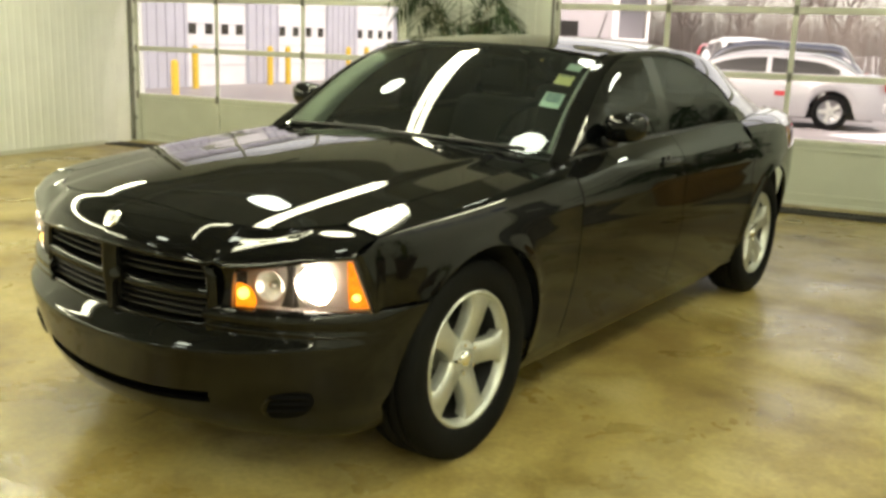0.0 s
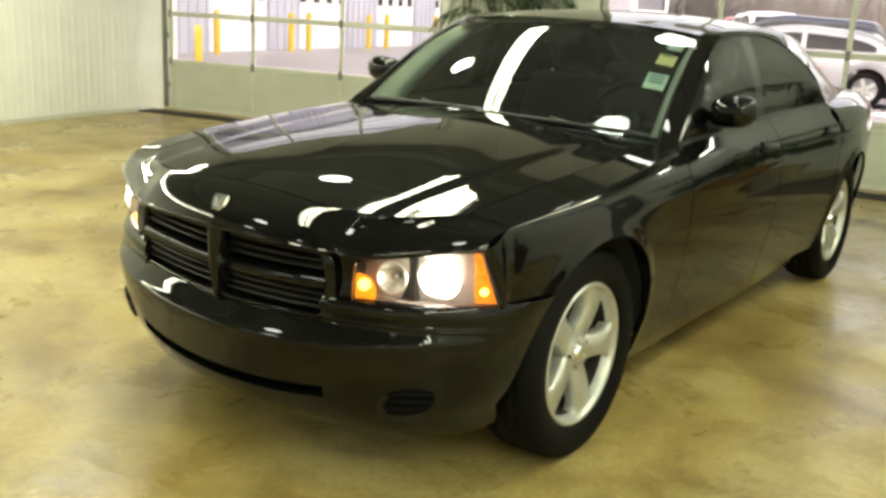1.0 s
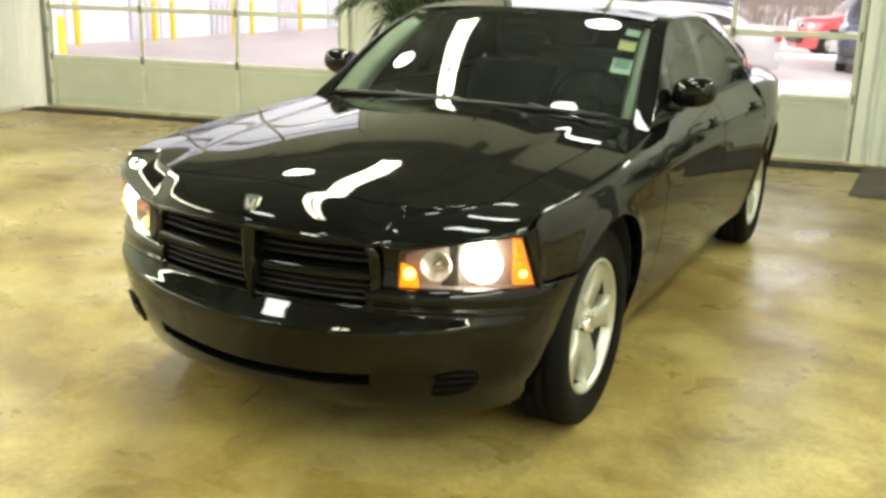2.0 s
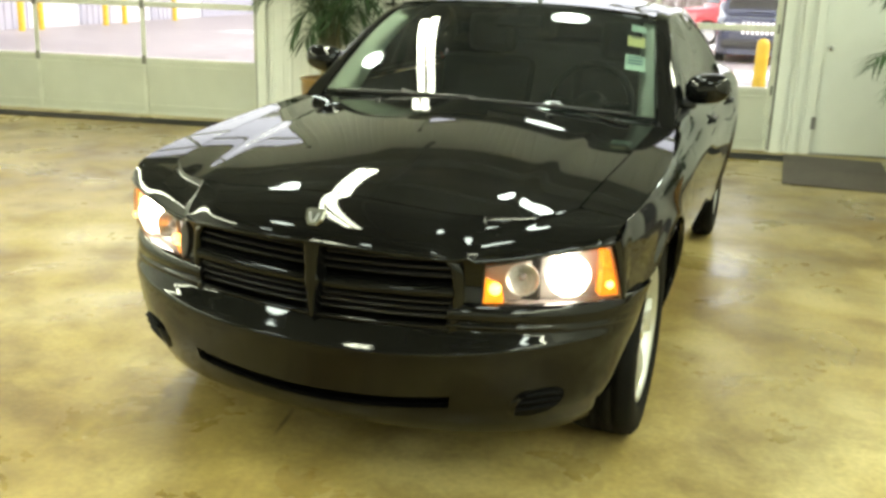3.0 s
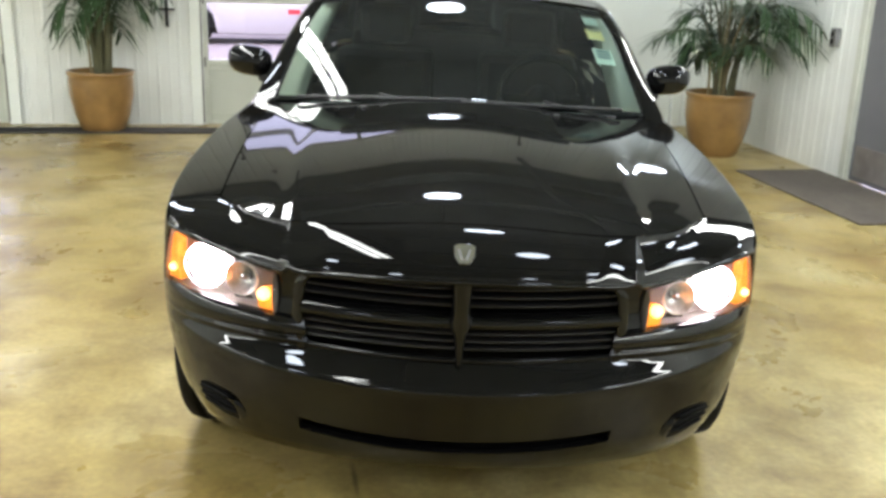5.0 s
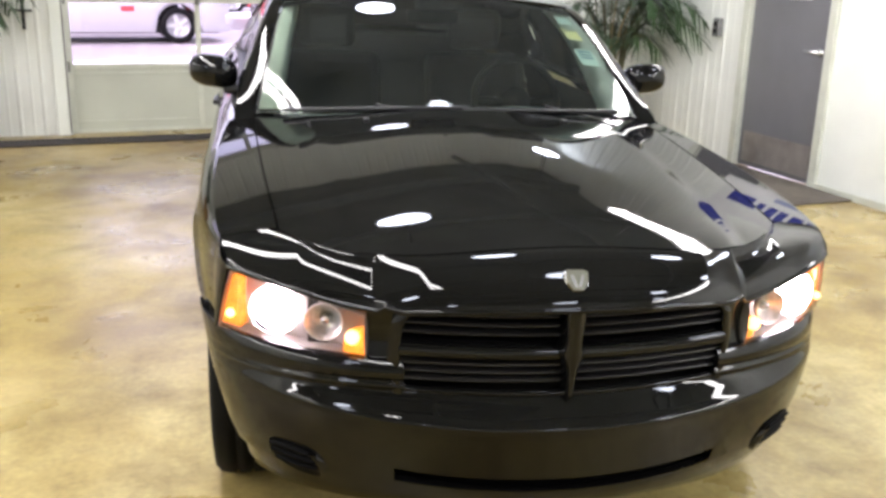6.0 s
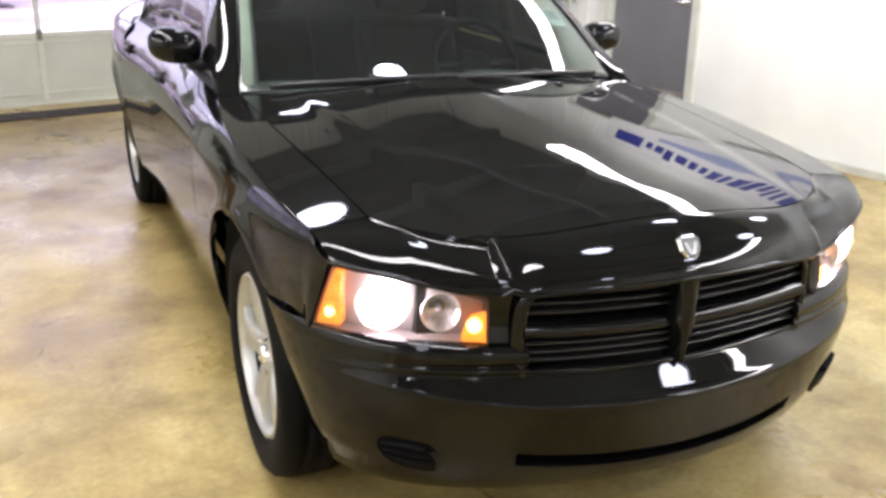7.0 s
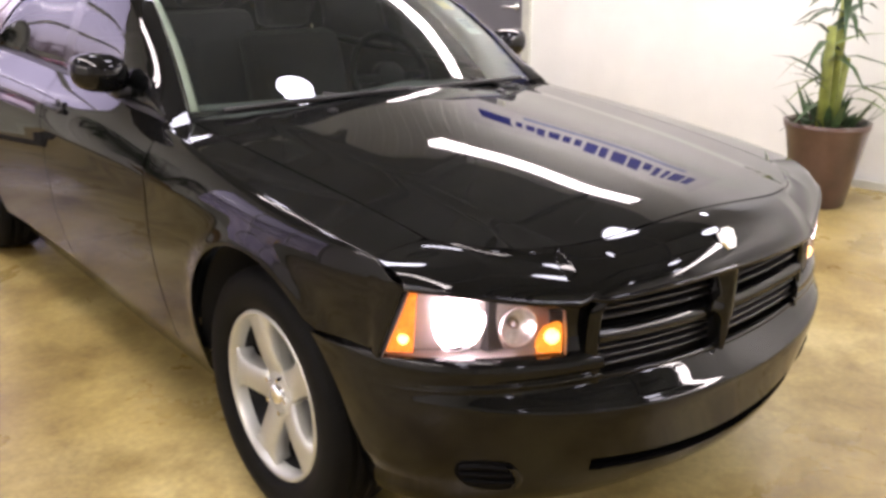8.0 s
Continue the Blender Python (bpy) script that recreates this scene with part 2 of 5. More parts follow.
def add_cyl(bm, p0, p1, r0, r1=None, seg=16, caps=True):
    p0, p1 = Vector(p0), Vector(p1)
    d = p1 - p0
    turn = d.to_track_quat("Z", "Y").to_matrix().to_4x4()
    bmesh.ops.create_cone(bm, cap_ends=caps, segments=seg, radius1=r0, radius2=r0 if r1 is None else r1, depth=d.length,
                          matrix=Matrix.Translation((p0 + p1) / 2) @ turn)
    return bm


def cyl(*a, **k):
    return add_cyl(bmesh.new(), *a, **k)


def lathe(profile, seg=48, bm=None, m=None, closed=False):
    """Turn (radius, height) rows round the z axis."""
    bm = bm or bmesh.new()
    rings = []
    for r, h in profile:
        ring = []
        for k in range(seg):
            a = 2 * math.pi * k / seg
            v = Vector((r * math.cos(a), r * math.sin(a), h))
            ring.append(bm.verts.new(m @ v if m else v))
        rings.append(ring)
    pairs = list(zip(rings, rings[1:])) + ([(rings[-1], rings[0])] if closed else [])
    for a, c in pairs:
        for k in range(seg):
            q = (k + 1) % seg
            bm.faces.new((a[k], a[q], c[q], c[k]))
    return bm


def spline(xs, ys):
    """A natural cubic spline through the knots, as a function."""
    xs, ys = np.array(xs, float), np.array(ys, float)
    n = len(xs)
    h = np.diff(xs)
    a, r = np.eye(n), np.zeros(n)
    for i in range(1, n - 1):
        a[i, i - 1:i + 2] = h[i - 1], 2 * (h[i - 1] + h[i]), h[i]
        r[i] = 6 * ((ys[i + 1] - ys[i]) / h[i] - (ys[i] - ys[i - 1]) / h[i - 1])
    k = np.linalg.solve(a, r)

    def f(x):
        i = int(min(max(np.searchsorted(xs, x) - 1, 0), n - 2))
        x = min(max(x, xs[0]), xs[-1])
        u, w = xs[i + 1] - x, x - xs[i]
        return (k[i] * u**3 + k[i + 1] * w**3) / (6 * h[i]) + (ys[i] / h[i] - k[i] * h[i] / 6) * u + (ys[i + 1] / h[i] - k[i + 1] * h[i] / 6) * w
    return f


def curve3(points):
    """A smooth 3D curve through points, over 0 to 1 by chord length."""
    p = np.array(points, float)
    s = np.r_[0, np.cumsum(np.linalg.norm(np.diff(p, axis=0), axis=1))]
    s /= s[-1]
    fs = [spline(s, p[:, k]) for k in range(p.shape[1])]
    return lambda t: Vector([f(t) for f in fs])


def sheet(rows, flange=0.0, skip=None, bm=None):
    """A grid of points as faces; flange folds its border inward by that depth."""
    bm = bm or bmesh.new()
    v = [[bm.verts.new(p) for p in row] for row in rows]
    for i in range(len(v) - 1):
        for j in range(len(v[0]) - 1):
            if skip and skip(i, j):
                continue
            try:
                bm.faces.new((v[i][j], v[i][j + 1], v[i + 1][j + 1], v[i + 1][j]))
            except ValueError:
                pass
    loose = [q for row in v for q in row if not q.link_faces]
    if loose:
        bmesh.ops.delete(bm, geom=loose, context="VERTS")
    bmesh.ops.remove_doubles(bm, verts=bm.verts[:], dist=1e-5)
    if flange:
        bm.normal_update()
        edges = [e for e in bm.edges if len(e.link_faces) == 1]
        norms = {q: q.normal.copy() for e in edges for q in e.verts}
        made = bmesh.ops.extrude_edge_only(bm, edges=edges)["geom"]
        fresh = [g for g in made if isinstance(g, bmesh.types.BMVert)]
        for q in fresh:
            near = min((o for e in q.link_edges for o in e.verts if o is not q and o in norms), key=lambda o: (o.co - q.co).length, default=None)
            if near:
                q.co = near.co - norms[near] * flange
    return bm


def mirrored(bm):
    """A copy of bm with x turned round."""
    c = bm.copy()
    for v in c.verts:
        v.co.x = -v.co.x
    bmesh.ops.reverse_faces(c, faces=c.faces[:])
    return c


def steps(a, b, n):
    return [a + (b - a) * k / n for k in range(n + 1)]


# ---------------------------------------------------------------- the black sedan: its surfaces
AXLE_R, TYRE_R = 3.048, 0.362
width_at = spline([-0.62, -0.45, -0.28, -0.05, 0.25, 0.6, 1.0, 1.6, 2.3, 3.05, 3.4, 3.7, 4.06], [0.80, 0.856, 0.890, 0.914, 0.922, 0.918, 0.914, 0.914, 0.922, 0.934, 0.898, 0.835, 0.70])
crest_x = spline([-0.57, -0.45, -0.2, 0.1, 0.4, 0.66], [0.812, 0.834, 0.852, 0.856, 0.842, 0.815])
crest_drop = spline([-0.57, -0.45, -0.2, 0.1, 0.4, 0.66], [0.015, 0.016, 0.018, 0.017, 0.014, 0.009])
hood_edge_x = spline([-0.47, 0.0, 0.35, 0.70], [0.690, 0.722, 0.738, 0.75])
hood_edge_z = spline([-0.71, -0.60, -0.47, -0.2, 0.1, 0.4, 0.70], [0.838, 0.866, 0.889, 0.926, 0.956, 0.982, 1.003])
belt_z = spline([0.5, 0.8, 1.2, 2.0, 2.6, 3.2], [0.980, 1.006, 1.030, 1.048, 1.062, 1.07])


def arch_low(y):
    """Lower edge of the body side over the two wheels, or the sill."""
    z = 0.285
    for c in (0.0, AXLE_R):
        d = (y - c) / 0.392
        if abs(d) < 1:
            z = max(z, 0.375 + 0.412 * math.sqrt(1 - d * d))
    return z


def arch_front_y(z):
    """The arch's front edge at a height."""
    d = (z - 0.375) / 0.412
    return -0.392 * math.sqrt(max(0.0, 1 - d * d))


def side_base(y, z):
    """Half width of the body side, before the shoulder draws in to the windscreen pillar."""
    w = width_at(y)
    x = w
    if z < 0.75:
        x -= 0.070 * ((0.75 - z) / 0.45) ** 2
    if z > 0.60:
        haunch = math.exp(-((y - 3.1) / 0.6) ** 2)
        x -= (0.060 - 0.030 * haunch) * ((z - 0.60) / 0.44) ** 5
    for c in (0.0, AXLE_R):
        r = math.hypot((y - c) / 0.392, (z - 0.375) / 0.412)
        x += 0.012 * math.exp(-((r - 1.0) / 0.09) ** 2)
    x += 0.006 * math.exp(-((z - 0.86) / 0.03) ** 2) * (1 if 0.5 < y < 3.6 else math.exp(-((y - 0.5) / 0.2) ** 2 if y < 0.5 else -((y - 3.6) / 0.2) ** 2))
    if y > 0.9 and z > 0.93:
        x -= 0.036 * min(1.0, (y - 0.9) / 0.3) * min(1.0, (z - 0.93) / 0.10) ** 1.5 * max(0.0, min(1.0, (3.2 - y) / 0.4))
    return x


def shoulder(m):
    """Share of the draw-in at a rounded shoulder: 0 at its foot, 1 at its top."""
    m = min(1.0, max(0.0, m))
    return 1 - math.sqrt(max(0.0, 1 - m * m))


def side_x(y, z):
    """Half width of the body side."""
    x = side_base(y, z)
    if 0.60 < y < 1.26 and z > 0.85:
        w = min(1.0, (1.26 - y) / 0.60)
        w = w * w * (3 - 2 * w)
        x -= w * (side_base(y, 0.99) - 0.815) * shoulder((z - 0.85) / 0.14)
    return x


def hood_z(x, y):
    xh = 0.72
    t = abs(x) / xh
    zh = hood_edge_z(y)
    crown = 0.028 * (1 - min(t, 1.2) ** 2.0) + 0.016 * (1 - math.tanh((abs(x) - 0.33) / 0.22))
    crown += 0.002 * (1 - min(t, 1.0) ** 2) * math.sin(math.pi * min(1.0, max(0.0, (y + 0.63) / 1.18)))
    edge = 0.50 + 0.06 * (y + 0.6)
    return zh + crown + 0.005 * (1 - math.tanh((abs(x) - edge) / 0.018)) * 0.5


def hood_front_y(x):
    return -0.711 + 0.236 * (abs(x) / 0.690) ** 4.2


def hood_rear_y(x):
    return 0.505 + 0.145 * (abs(x) / 0.74) ** 2


LIP_IN = curve3([(0, -0.845, 0.790), (0.15, -0.840, 0.789), (0.30, -0.822, 0.786), (0.37, -0.806, 0.782), (0.42, -0.790, 0.781), (0.449, -0.778, 0.788)])
LIP_OUT = curve3([(0.464, -0.764, 0.773), (0.54, -0.729, 0.780), (0.63, -0.686, 0.796), (0.72, -0.636, 0.814), (0.78, -0.592, 0.824), (0.812, -0.558, 0.827)])
NOTCH = 0.55


def LIP(t):
    """The front edge over the grille and the lamp, with a notch between the two."""
    if t <= NOTCH:
        return LIP_IN(t / NOTCH)
    if t >= NOTCH + 0.012:
        return LIP_OUT((t - NOTCH - 0.012) / (1 - NOTCH - 0.012))
    return LIP_IN(1.0).lerp(LIP_OUT(0.0), (t - NOTCH) / 0.012)


LEAN = pose(0, 0, 0.4, 0, 0.8, 0) @ pose(0, 0, -0.4)
car = thing("black_sedan", LEAN, "glossy black four-door sedan with its headlights on, parked on the concrete", "car")
MID = Vector((0, 1.6, 0.65))


def panel(rows, flange=0.018, skip=None, away=MID):
    """A body panel whose faces look away from a point, with its border folded in."""
    bm = sheet(rows, 0.0, skip)
    bm.normal_update()
    if sum((f.calc_center_median() - away).dot(f.normal) * f.calc_area() for f in bm.faces) < 0:
        bmesh.ops.reverse_faces(bm, faces=bm.faces[:])
    if flange:
        bm.normal_update()
        edges = [e for e in bm.edges if len(e.link_faces) == 1]
        norms = {q: q.normal.copy() for e in edges for q in e.verts}
        made = bmesh.ops.extrude_edge_only(bm, edges=edges)["geom"]
        for q in [g for g in made if isinstance(g, bmesh.types.BMVert)]:
            near = min((o for e in q.link_edges for o in e.verts if o is not q and o in norms), key=lambda o: (o.co - q.co).length, default=None)
            if near:
                q.co = near.co - norms[near] * flange
        for f in bm.faces:
            f.smooth = True
        for e in edges:
            e.smooth = False
    return bm


def both(name, bm, material, label="", smooth=True, parent=None):
    """The same part on both sides of the car."""
    other = mirrored(bm)
    a = part(name, bm, material, parent or car, label, smooth)
    c = part(name, other, material, parent or car, label, smooth)
    return a, c


# hood
rows = []
for v in steps(0, 1, 26):
    row = []
    for u in steps(-1, 1, 80):
        xe = hood_edge_x(-0.47 + v * 1.12) - 0.005
        x = u * xe
        y0, y1 = hood_front_y(x) + 0.005, hood_rear_y(x)
        y = y0 + (y1 - y0) * v
        x = u * (hood_edge_x(max(y, -0.47)) - 0.005)
        row.append((x, y, hood_z(x, y)))
    rows.append(row)
part("hood", panel(rows), PAINT, car, smooth=True)


# front fenders: columns along y, from the hood line over the crest and down to the arch
def fender_top(y, n=10):
    xh, zh, xc = hood_edge_x(y), hood_z(hood_edge_x(y), y), crest_x(y)
    zc = zh - crest_drop(y)
    return [(xh + (xc - xh) * t, y, zh + (zc - zh) * t) for t in steps(0, 1, n)[:-1] + [0.97, 1.0]]


def fender_side(y, low, n=18):
    xc, _, zc = fender_top(y)[-1]
    zs = zc - 0.14
    pts = []
    for t in [0.0, 0.003, 0.01, 0.022, 0.04] + steps(0.07, 1, n):
        z = zc - (zc - max(zs, low)) * t
        pts.append((side_base(y, z) - (side_base(y, zc) - xc) * shoulder(1 - (zc - z) / 0.14), y, z))
    for z in steps(max(zs, low), low, 12)[1:]:
        pts.append((side_base(y, z), y, z))
    return pts


ys = steps(-0.466, -0.312, 6) + [0.392 * math.sin(a) for a in steps(-0.84, 1.5, 26)][1:] + steps(0.402, 0.652, 8)
rows = [fender_top(y)[:-1] + fender_side(y, max(arch_low(y), 0.66 if y < -0.3 else 0)) for y in ys]
both("front_fender", panel(rows), PAINT)

# nose above the grille and the lamps, bearing the badge
rear = []
for u in steps(0, 1, 30):
    x = u * 0.690
    rear.append(Vector((x, hood_front_y(x) - 0.002, hood_z(x, hood_front_y(x)))))
tops = [Vector(p) for p in fender_top(-0.470)]
rear_in = curve3([rear[k] for k in (0, 4, 8, 12, 16, 20)])
rear_out = curve3([rear[20] + (rear[21] - rear[20]) * 0.2, rear[26], tops[1], tops[-1]])


def nose_row(t):
    """A line of the nose from the hood's shut line down to its front edge."""
    inner = t <= NOTCH
    w = 0.0 if inner else max(0.0, t - NOTCH - 0.012) / (1 - NOTCH - 0.012)
    p0 = rear_in(t / NOTCH) if inner else rear_out(w)
    p3 = LIP(t)
    d = p3 - p0
    flat, drop = Vector((d.x, d.y, 0)), p0.z - p3.z
    if inner:
        k = max(0.0, 1 - (NOTCH - t) / 0.12)
        p1 = p0 + flat * (0.38 - 0.22 * k) + Vector((0, 0, -0.085 * flat.length - 0.006 * k))
        p2 = p3 - flat * 0.12 + Vector((0, 0, (0.48 - 0.16 * k) * drop))
        return [p0 * (1 - v)**3 + p1 * 3 * v * (1 - v)**2 + p2 * 3 * v * v * (1 - v) + p3 * v**3 for v in steps(0, 1, 16)]
    # the brow over the lamp: hollow beside the notch, full at its outer end
    m, ease = min(w, 0.5), max(0.0, w - 0.5) * 2
    p1 = p0 + flat * (0.05 + 0.25 * w) - Vector((0, 0, (0.50 - 0.7 * m) * flat.length))
    p2 = p3 - flat * (0.20 + 0.26 * m - 0.1 * ease) + Vector(((0.024 - 0.084 * m) * (1 - ease), 0, (0.54 + 0.80 * m - 0.2 * ease) * drop))
    return [p0 * (1 - v)**3 + p1 * 3 * v * (1 - v)**2 + p2 * 3 * v * v * (1 - v) + p3 * v**3 for v in steps(0, 1, 16)]


ts = steps(0, NOTCH - 0.03, 40) + [NOTCH - 0.02, NOTCH - 0.01, NOTCH - 0.004, NOTCH, NOTCH + 0.012, NOTCH + 0.016, NOTCH + 0.025] + steps(NOTCH + 0.035, 1.0, 40)
half = [nose_row(t) for t in ts]
rows = [[Vector((-q.x, q.y, q.z)) for q in row] for row in half[:0:-1]] + half
nose = part("nose_panel", panel(rows), PAINT, car, smooth=True)

# rounded lip over each lamp and along the grille
rows = []
for t in ts:
    p, d = LIP(t), (LIP(min(1.0, t + 0.01)) - LIP(max(0.0, t - 0.01))).normalized()
    o, up = d.cross(Vector((0, 0, 1))).normalized(), Vector((0, 0, 1))
    rows.append([p + Vector((0, 0.003, -0.005)) + o * 0.008 * math.cos(a) + up * 0.008 * math.sin(a) for a in steps(0, 2 * math.pi, 10)])
both("hood_lip", sheet(rows), PAINT, parent=nose)

# tip of the fender behind each lamp
rows = []
side_col = [Vector(p) for p in fender_side(-0.466, 0.66)]
next_col = [Vector(p) for p in fender_side(-0.44, 0.66)]
for q, r in zip(side_col, next_col):
    t = (side_col[0].z - q.z) / (side_col[0].z - side_col[-1].z)
    p = LIP(1.0).lerp(Vector((0.846, -0.503, 0.645)), t)
    m = (q - r) / 0.026 * (q.y - p.y)
    e = Vector((-1.3, -1.0, 0)).normalized() * (p - q).length
    row = []
    for v in steps(0, 1, 8):
        h = 1 - v
        row.append(q * (1 + 2 * h) * v * v + p * h * h * (3 - 2 * h) + m * h * v * v - e * h * h * v)
    rows.append(row)
both("fender_tip", panel(rows, 0.012), PAINT)

# bumper cover: levels from the chin up to the strip under the lamps
XS = [0, 0.04, 0.1, 0.18, 0.26, 0.34, 0.41, 0.46, 0.50, 0.56, 0.62, 0.66, 0.70, 0.73, 0.755, 0.78, 0.80, 0.83, 0.855, 0.875, 0.89, 0.90, 0.905]


def front_row(z0, yf, n, rise=0.0, tuck=0.0, bow=0.0, power=2.0, merge=0.0):
    """A level of the bumper from the middle to the wheel arch; merge pulls its outer end forward."""
    row = []
    for x in XS:
        f = x / XS[-1]
        z = z0 + rise * min(x / 0.76, 1.0) ** power - bow * (1 - min(x / 0.50, 1.0) ** 2)
        yc = arch_front_y(min(z, 0.65))
        a = side_x(yc, max(z, 0.3)) - tuck
        k = max(0.0, 1 - f ** n) ** 0.5
        row.append((f * a, yc + (yf - merge * min(x / 0.76, 1.0) ** 4 - yc) * k, z))
    return row


LEVELS = [(0.205, -0.735, 2.05, 0.0, 0.07), (0.235, -0.785, 2.05, 0.0, 0.035), (0.275, -0.808, 2.07, 0.0, 0.018, 0.02), (0.318, -0.826, 2.1, 0.0, 0.006, 0.03), (0.332, -0.830, 2.1, 0.0, 0.0, 0.03),
          (0.372, -0.842, 2.1, 0.0, 0.0, 0.03), (0.42, -0.853, 2.15, 0.004, 0.0), (0.455, -0.863, 2.2, 0.028), (0.478, -0.867, 2.25, 0.047), (0.486, -0.868, 2.25, 0.052),
          (0.4905, -0.867, 2.25, 0.054), (0.4945, -0.864, 2.25, 0.055), (0.498, -0.859, 2.26, 0.055, 0.0, 0.0, 2.0, 0.002), (0.503, -0.853, 2.27, 0.053, 0.0, 0.0, 2.0, 0.004), (0.511, -0.846, 2.3, 0.049, 0.0, 0.0, 2.0, 0.006),
          (0.532, -0.827, 2.35, 0.038, 0.0, 0.0, 2.0, 0.011), (0.551, -0.811, 2.4, 0.024, 0.0, 0.0, 2.0, 0.023), (0.557, -0.806, 2.45, 0.020, 0.0, 0.0, 2.0, 0.026), (0.562, -0.803, 2.48, 0.016, 0.0, 0.0, 2.0, 0.028),
          (0.566, -0.806, 2.5, 0.013, 0.0, 0.0, 2.0, 0.022), (0.570, -0.812, 2.52, 0.010, 0.0, 0.0, 2.0, 0.013), (0.576, -0.816, 2.52, 0.006, 0.0, 0.0, 2.0, 0.008), (0.582, -0.815, 2.53, 0.004, 0.0, 0.0, 2.0, 0.008), (0.587, -0.811, 2.54, 0.003, 0.0, 0.0, 2.0, 0.008),
          (0.590, -0.804, 2.55, 0.002, 0.0, 0.0, 2.0, 0.014), (0.594, -0.806, 2.56, 0.001, 0.0, 0.0, 2.0, 0.010), (0.598, -0.814, 2.58, 0.0, 0.0, 0.0, 2.0, 0.002),
          (0.603, -0.818, 2.6, 0.004), (0.612, -0.820, 2.6, 0.006), (0.620, -0.8185, 2.6, 0.008), (0.628, -0.8145, 2.6, 0.009), (0.634, -0.809, 2.6, 0.010), (0.6385, -0.801, 2.6, 0.010), (0.641, -0.791, 2.6, 0.010), (0.6415, -0.780, 2.6, 0.010)]
OPEN_FROM = 18
rows = []
for level in LEVELS:
    half = front_row(*level)
    rows.append([(-p[0], p[1], p[2]) for p in half[:0:-1]] + half)
NX = len(XS) - 1


def bumper_gap(i, j):
    x = abs(j + 0.5 - NX)
    xm = XS[int(x)]
    if i == 4 and xm < 0.46:
        return True
    if i >= OPEN_FROM and xm < 0.41:
        return True
    return False


bumper = part("front_bumper", panel(rows, 0.02, bumper_gap), PAINT, car, smooth=True)
rows = [[(x, -0.785 + 0.34 * x * x + dy, z - 0.03 * (1 - 4 * x * x)) for x in steps(-0.49, 0.49, 16)] for z, dy in ((0.325, -0.02), (0.335, 0.02), (0.38, 0.02), (0.39, -0.02))]
part("lower_grille", sheet(rows), FLATBLACK, bumper, "dark lower air slot", smooth=False)
HALF = [front_row(*level) for level in LEVELS[:10]]


def bumper_pt(x, z, proud=0.0):
    """A point on the bumper's skin at half width x and height z, pushed out a little."""
    ys = []
    for row in HALF:
        xs = [p[0] for p in row]
        ys.append((float(np.interp(x, xs, [p[2] for p in row])), float(np.interp(x, xs, [p[1] for p in row]))))
    y = float(np.interp(z, [q[0] for q in ys], [q[1] for q in ys]))
    return Vector((x, y, z)) + Vector((0.62, -0.78, 0.05)) * proud


POCKET = [(0.735, 0.404), (0.605, 0.390), (0.560, 0.292), (0.690, 0.306)]


def pocket_pt(p, q, proud):
    """p from the outside inward, q from the top down, on a rounded outline."""
    a, b = 2 * p - 1, 2 * q - 1
    p, q = 0.5 + 0.5 * a * math.sqrt(1 - 0.42 * b * b), 0.5 + 0.5 * b * math.sqrt(1 - 0.42 * a * a)
    (x0, z0), (x1, z1), (x2, z2), (x3, z3) = POCKET
    x = (x0 * (1 - p) + x1 * p) * (1 - q) + (x3 * (1 - p) + x2 * p) * q
    z = (z0 * (1 - p) + z1 * p) * (1 - q) + (z3 * (1 - p) + z2 * p) * q
    return bumper_pt(x, z, proud)


pocket = panel([[pocket_pt(p, q, 0.003) for p in steps(0, 1, 8)] for q in steps(0, 1, 8)], 0.012)
for s, pk in zip((1, -1), both("fog_lamp_pocket", pocket, FLATBLACK, "black blanked fog lamp pocket", parent=bumper)):
    for q in (0.14, 0.40, 0.66):
        sl = panel([[pocket_pt(p, q + d, o) for p in steps(0.06, 0.88, 8)] for d, o in ((-0.05, 0.004), (0.0, 0.014), (0.07, 0.012), (0.10, 0.003))], 0.0)
        part("slat", sl if s > 0 else mirrored(sl), FLATBLACK, pk, smooth=True)
    lp = panel([[pocket_pt(0.90 + d, q, o) for q in steps(0.1, 1.0, 8)] for d, o in ((-0.04, 0.003), (0.02, 0.012), (0.09, 0.010), (0.14, 0.0))], 0.0)
    part("pocket_lip", lp if s > 0 else mirrored(lp), PAINT, pk, smooth=True)

# painted cheeks between the grille and the lamps
def face_y(x):
    a = 0.87
    return -0.35 - 0.450 * max(0.0, 1 - (abs(x) / a) ** 2.3) ** 0.5


rows = []
for z in steps(0.628, 0.782, 8):
    rows.append([(x, face_y(x) - 0.004 + 0.018 * math.sin(math.pi * (z - 0.628) / 0.154), z) for x in steps(0.412, 0.489, 6)])
both("nose_cheek", panel(rows, 0.06), PAINT)

# grille: dark well, slats, rounded frame and the body-coloured cross
GRILLE = mat("gloss_black_grille", (0.010, 0.009, 0.0095), rough=0.28, spec=0.42, vary=0.15)
grille = part("grille", box(-0.43, 0.43, -0.715, -0.70, 0.550, 0.80), FLATBLACK, car, "black grille with a cross-shaped divider")


def grille_edge(z):
    """Half width of the opening at a height."""
    return 0.411 - 0.010 * ((z - 0.655) / 0.10) ** 2 - 0.035 * max(0.0, (z - 0.735) / 0.045) ** 2


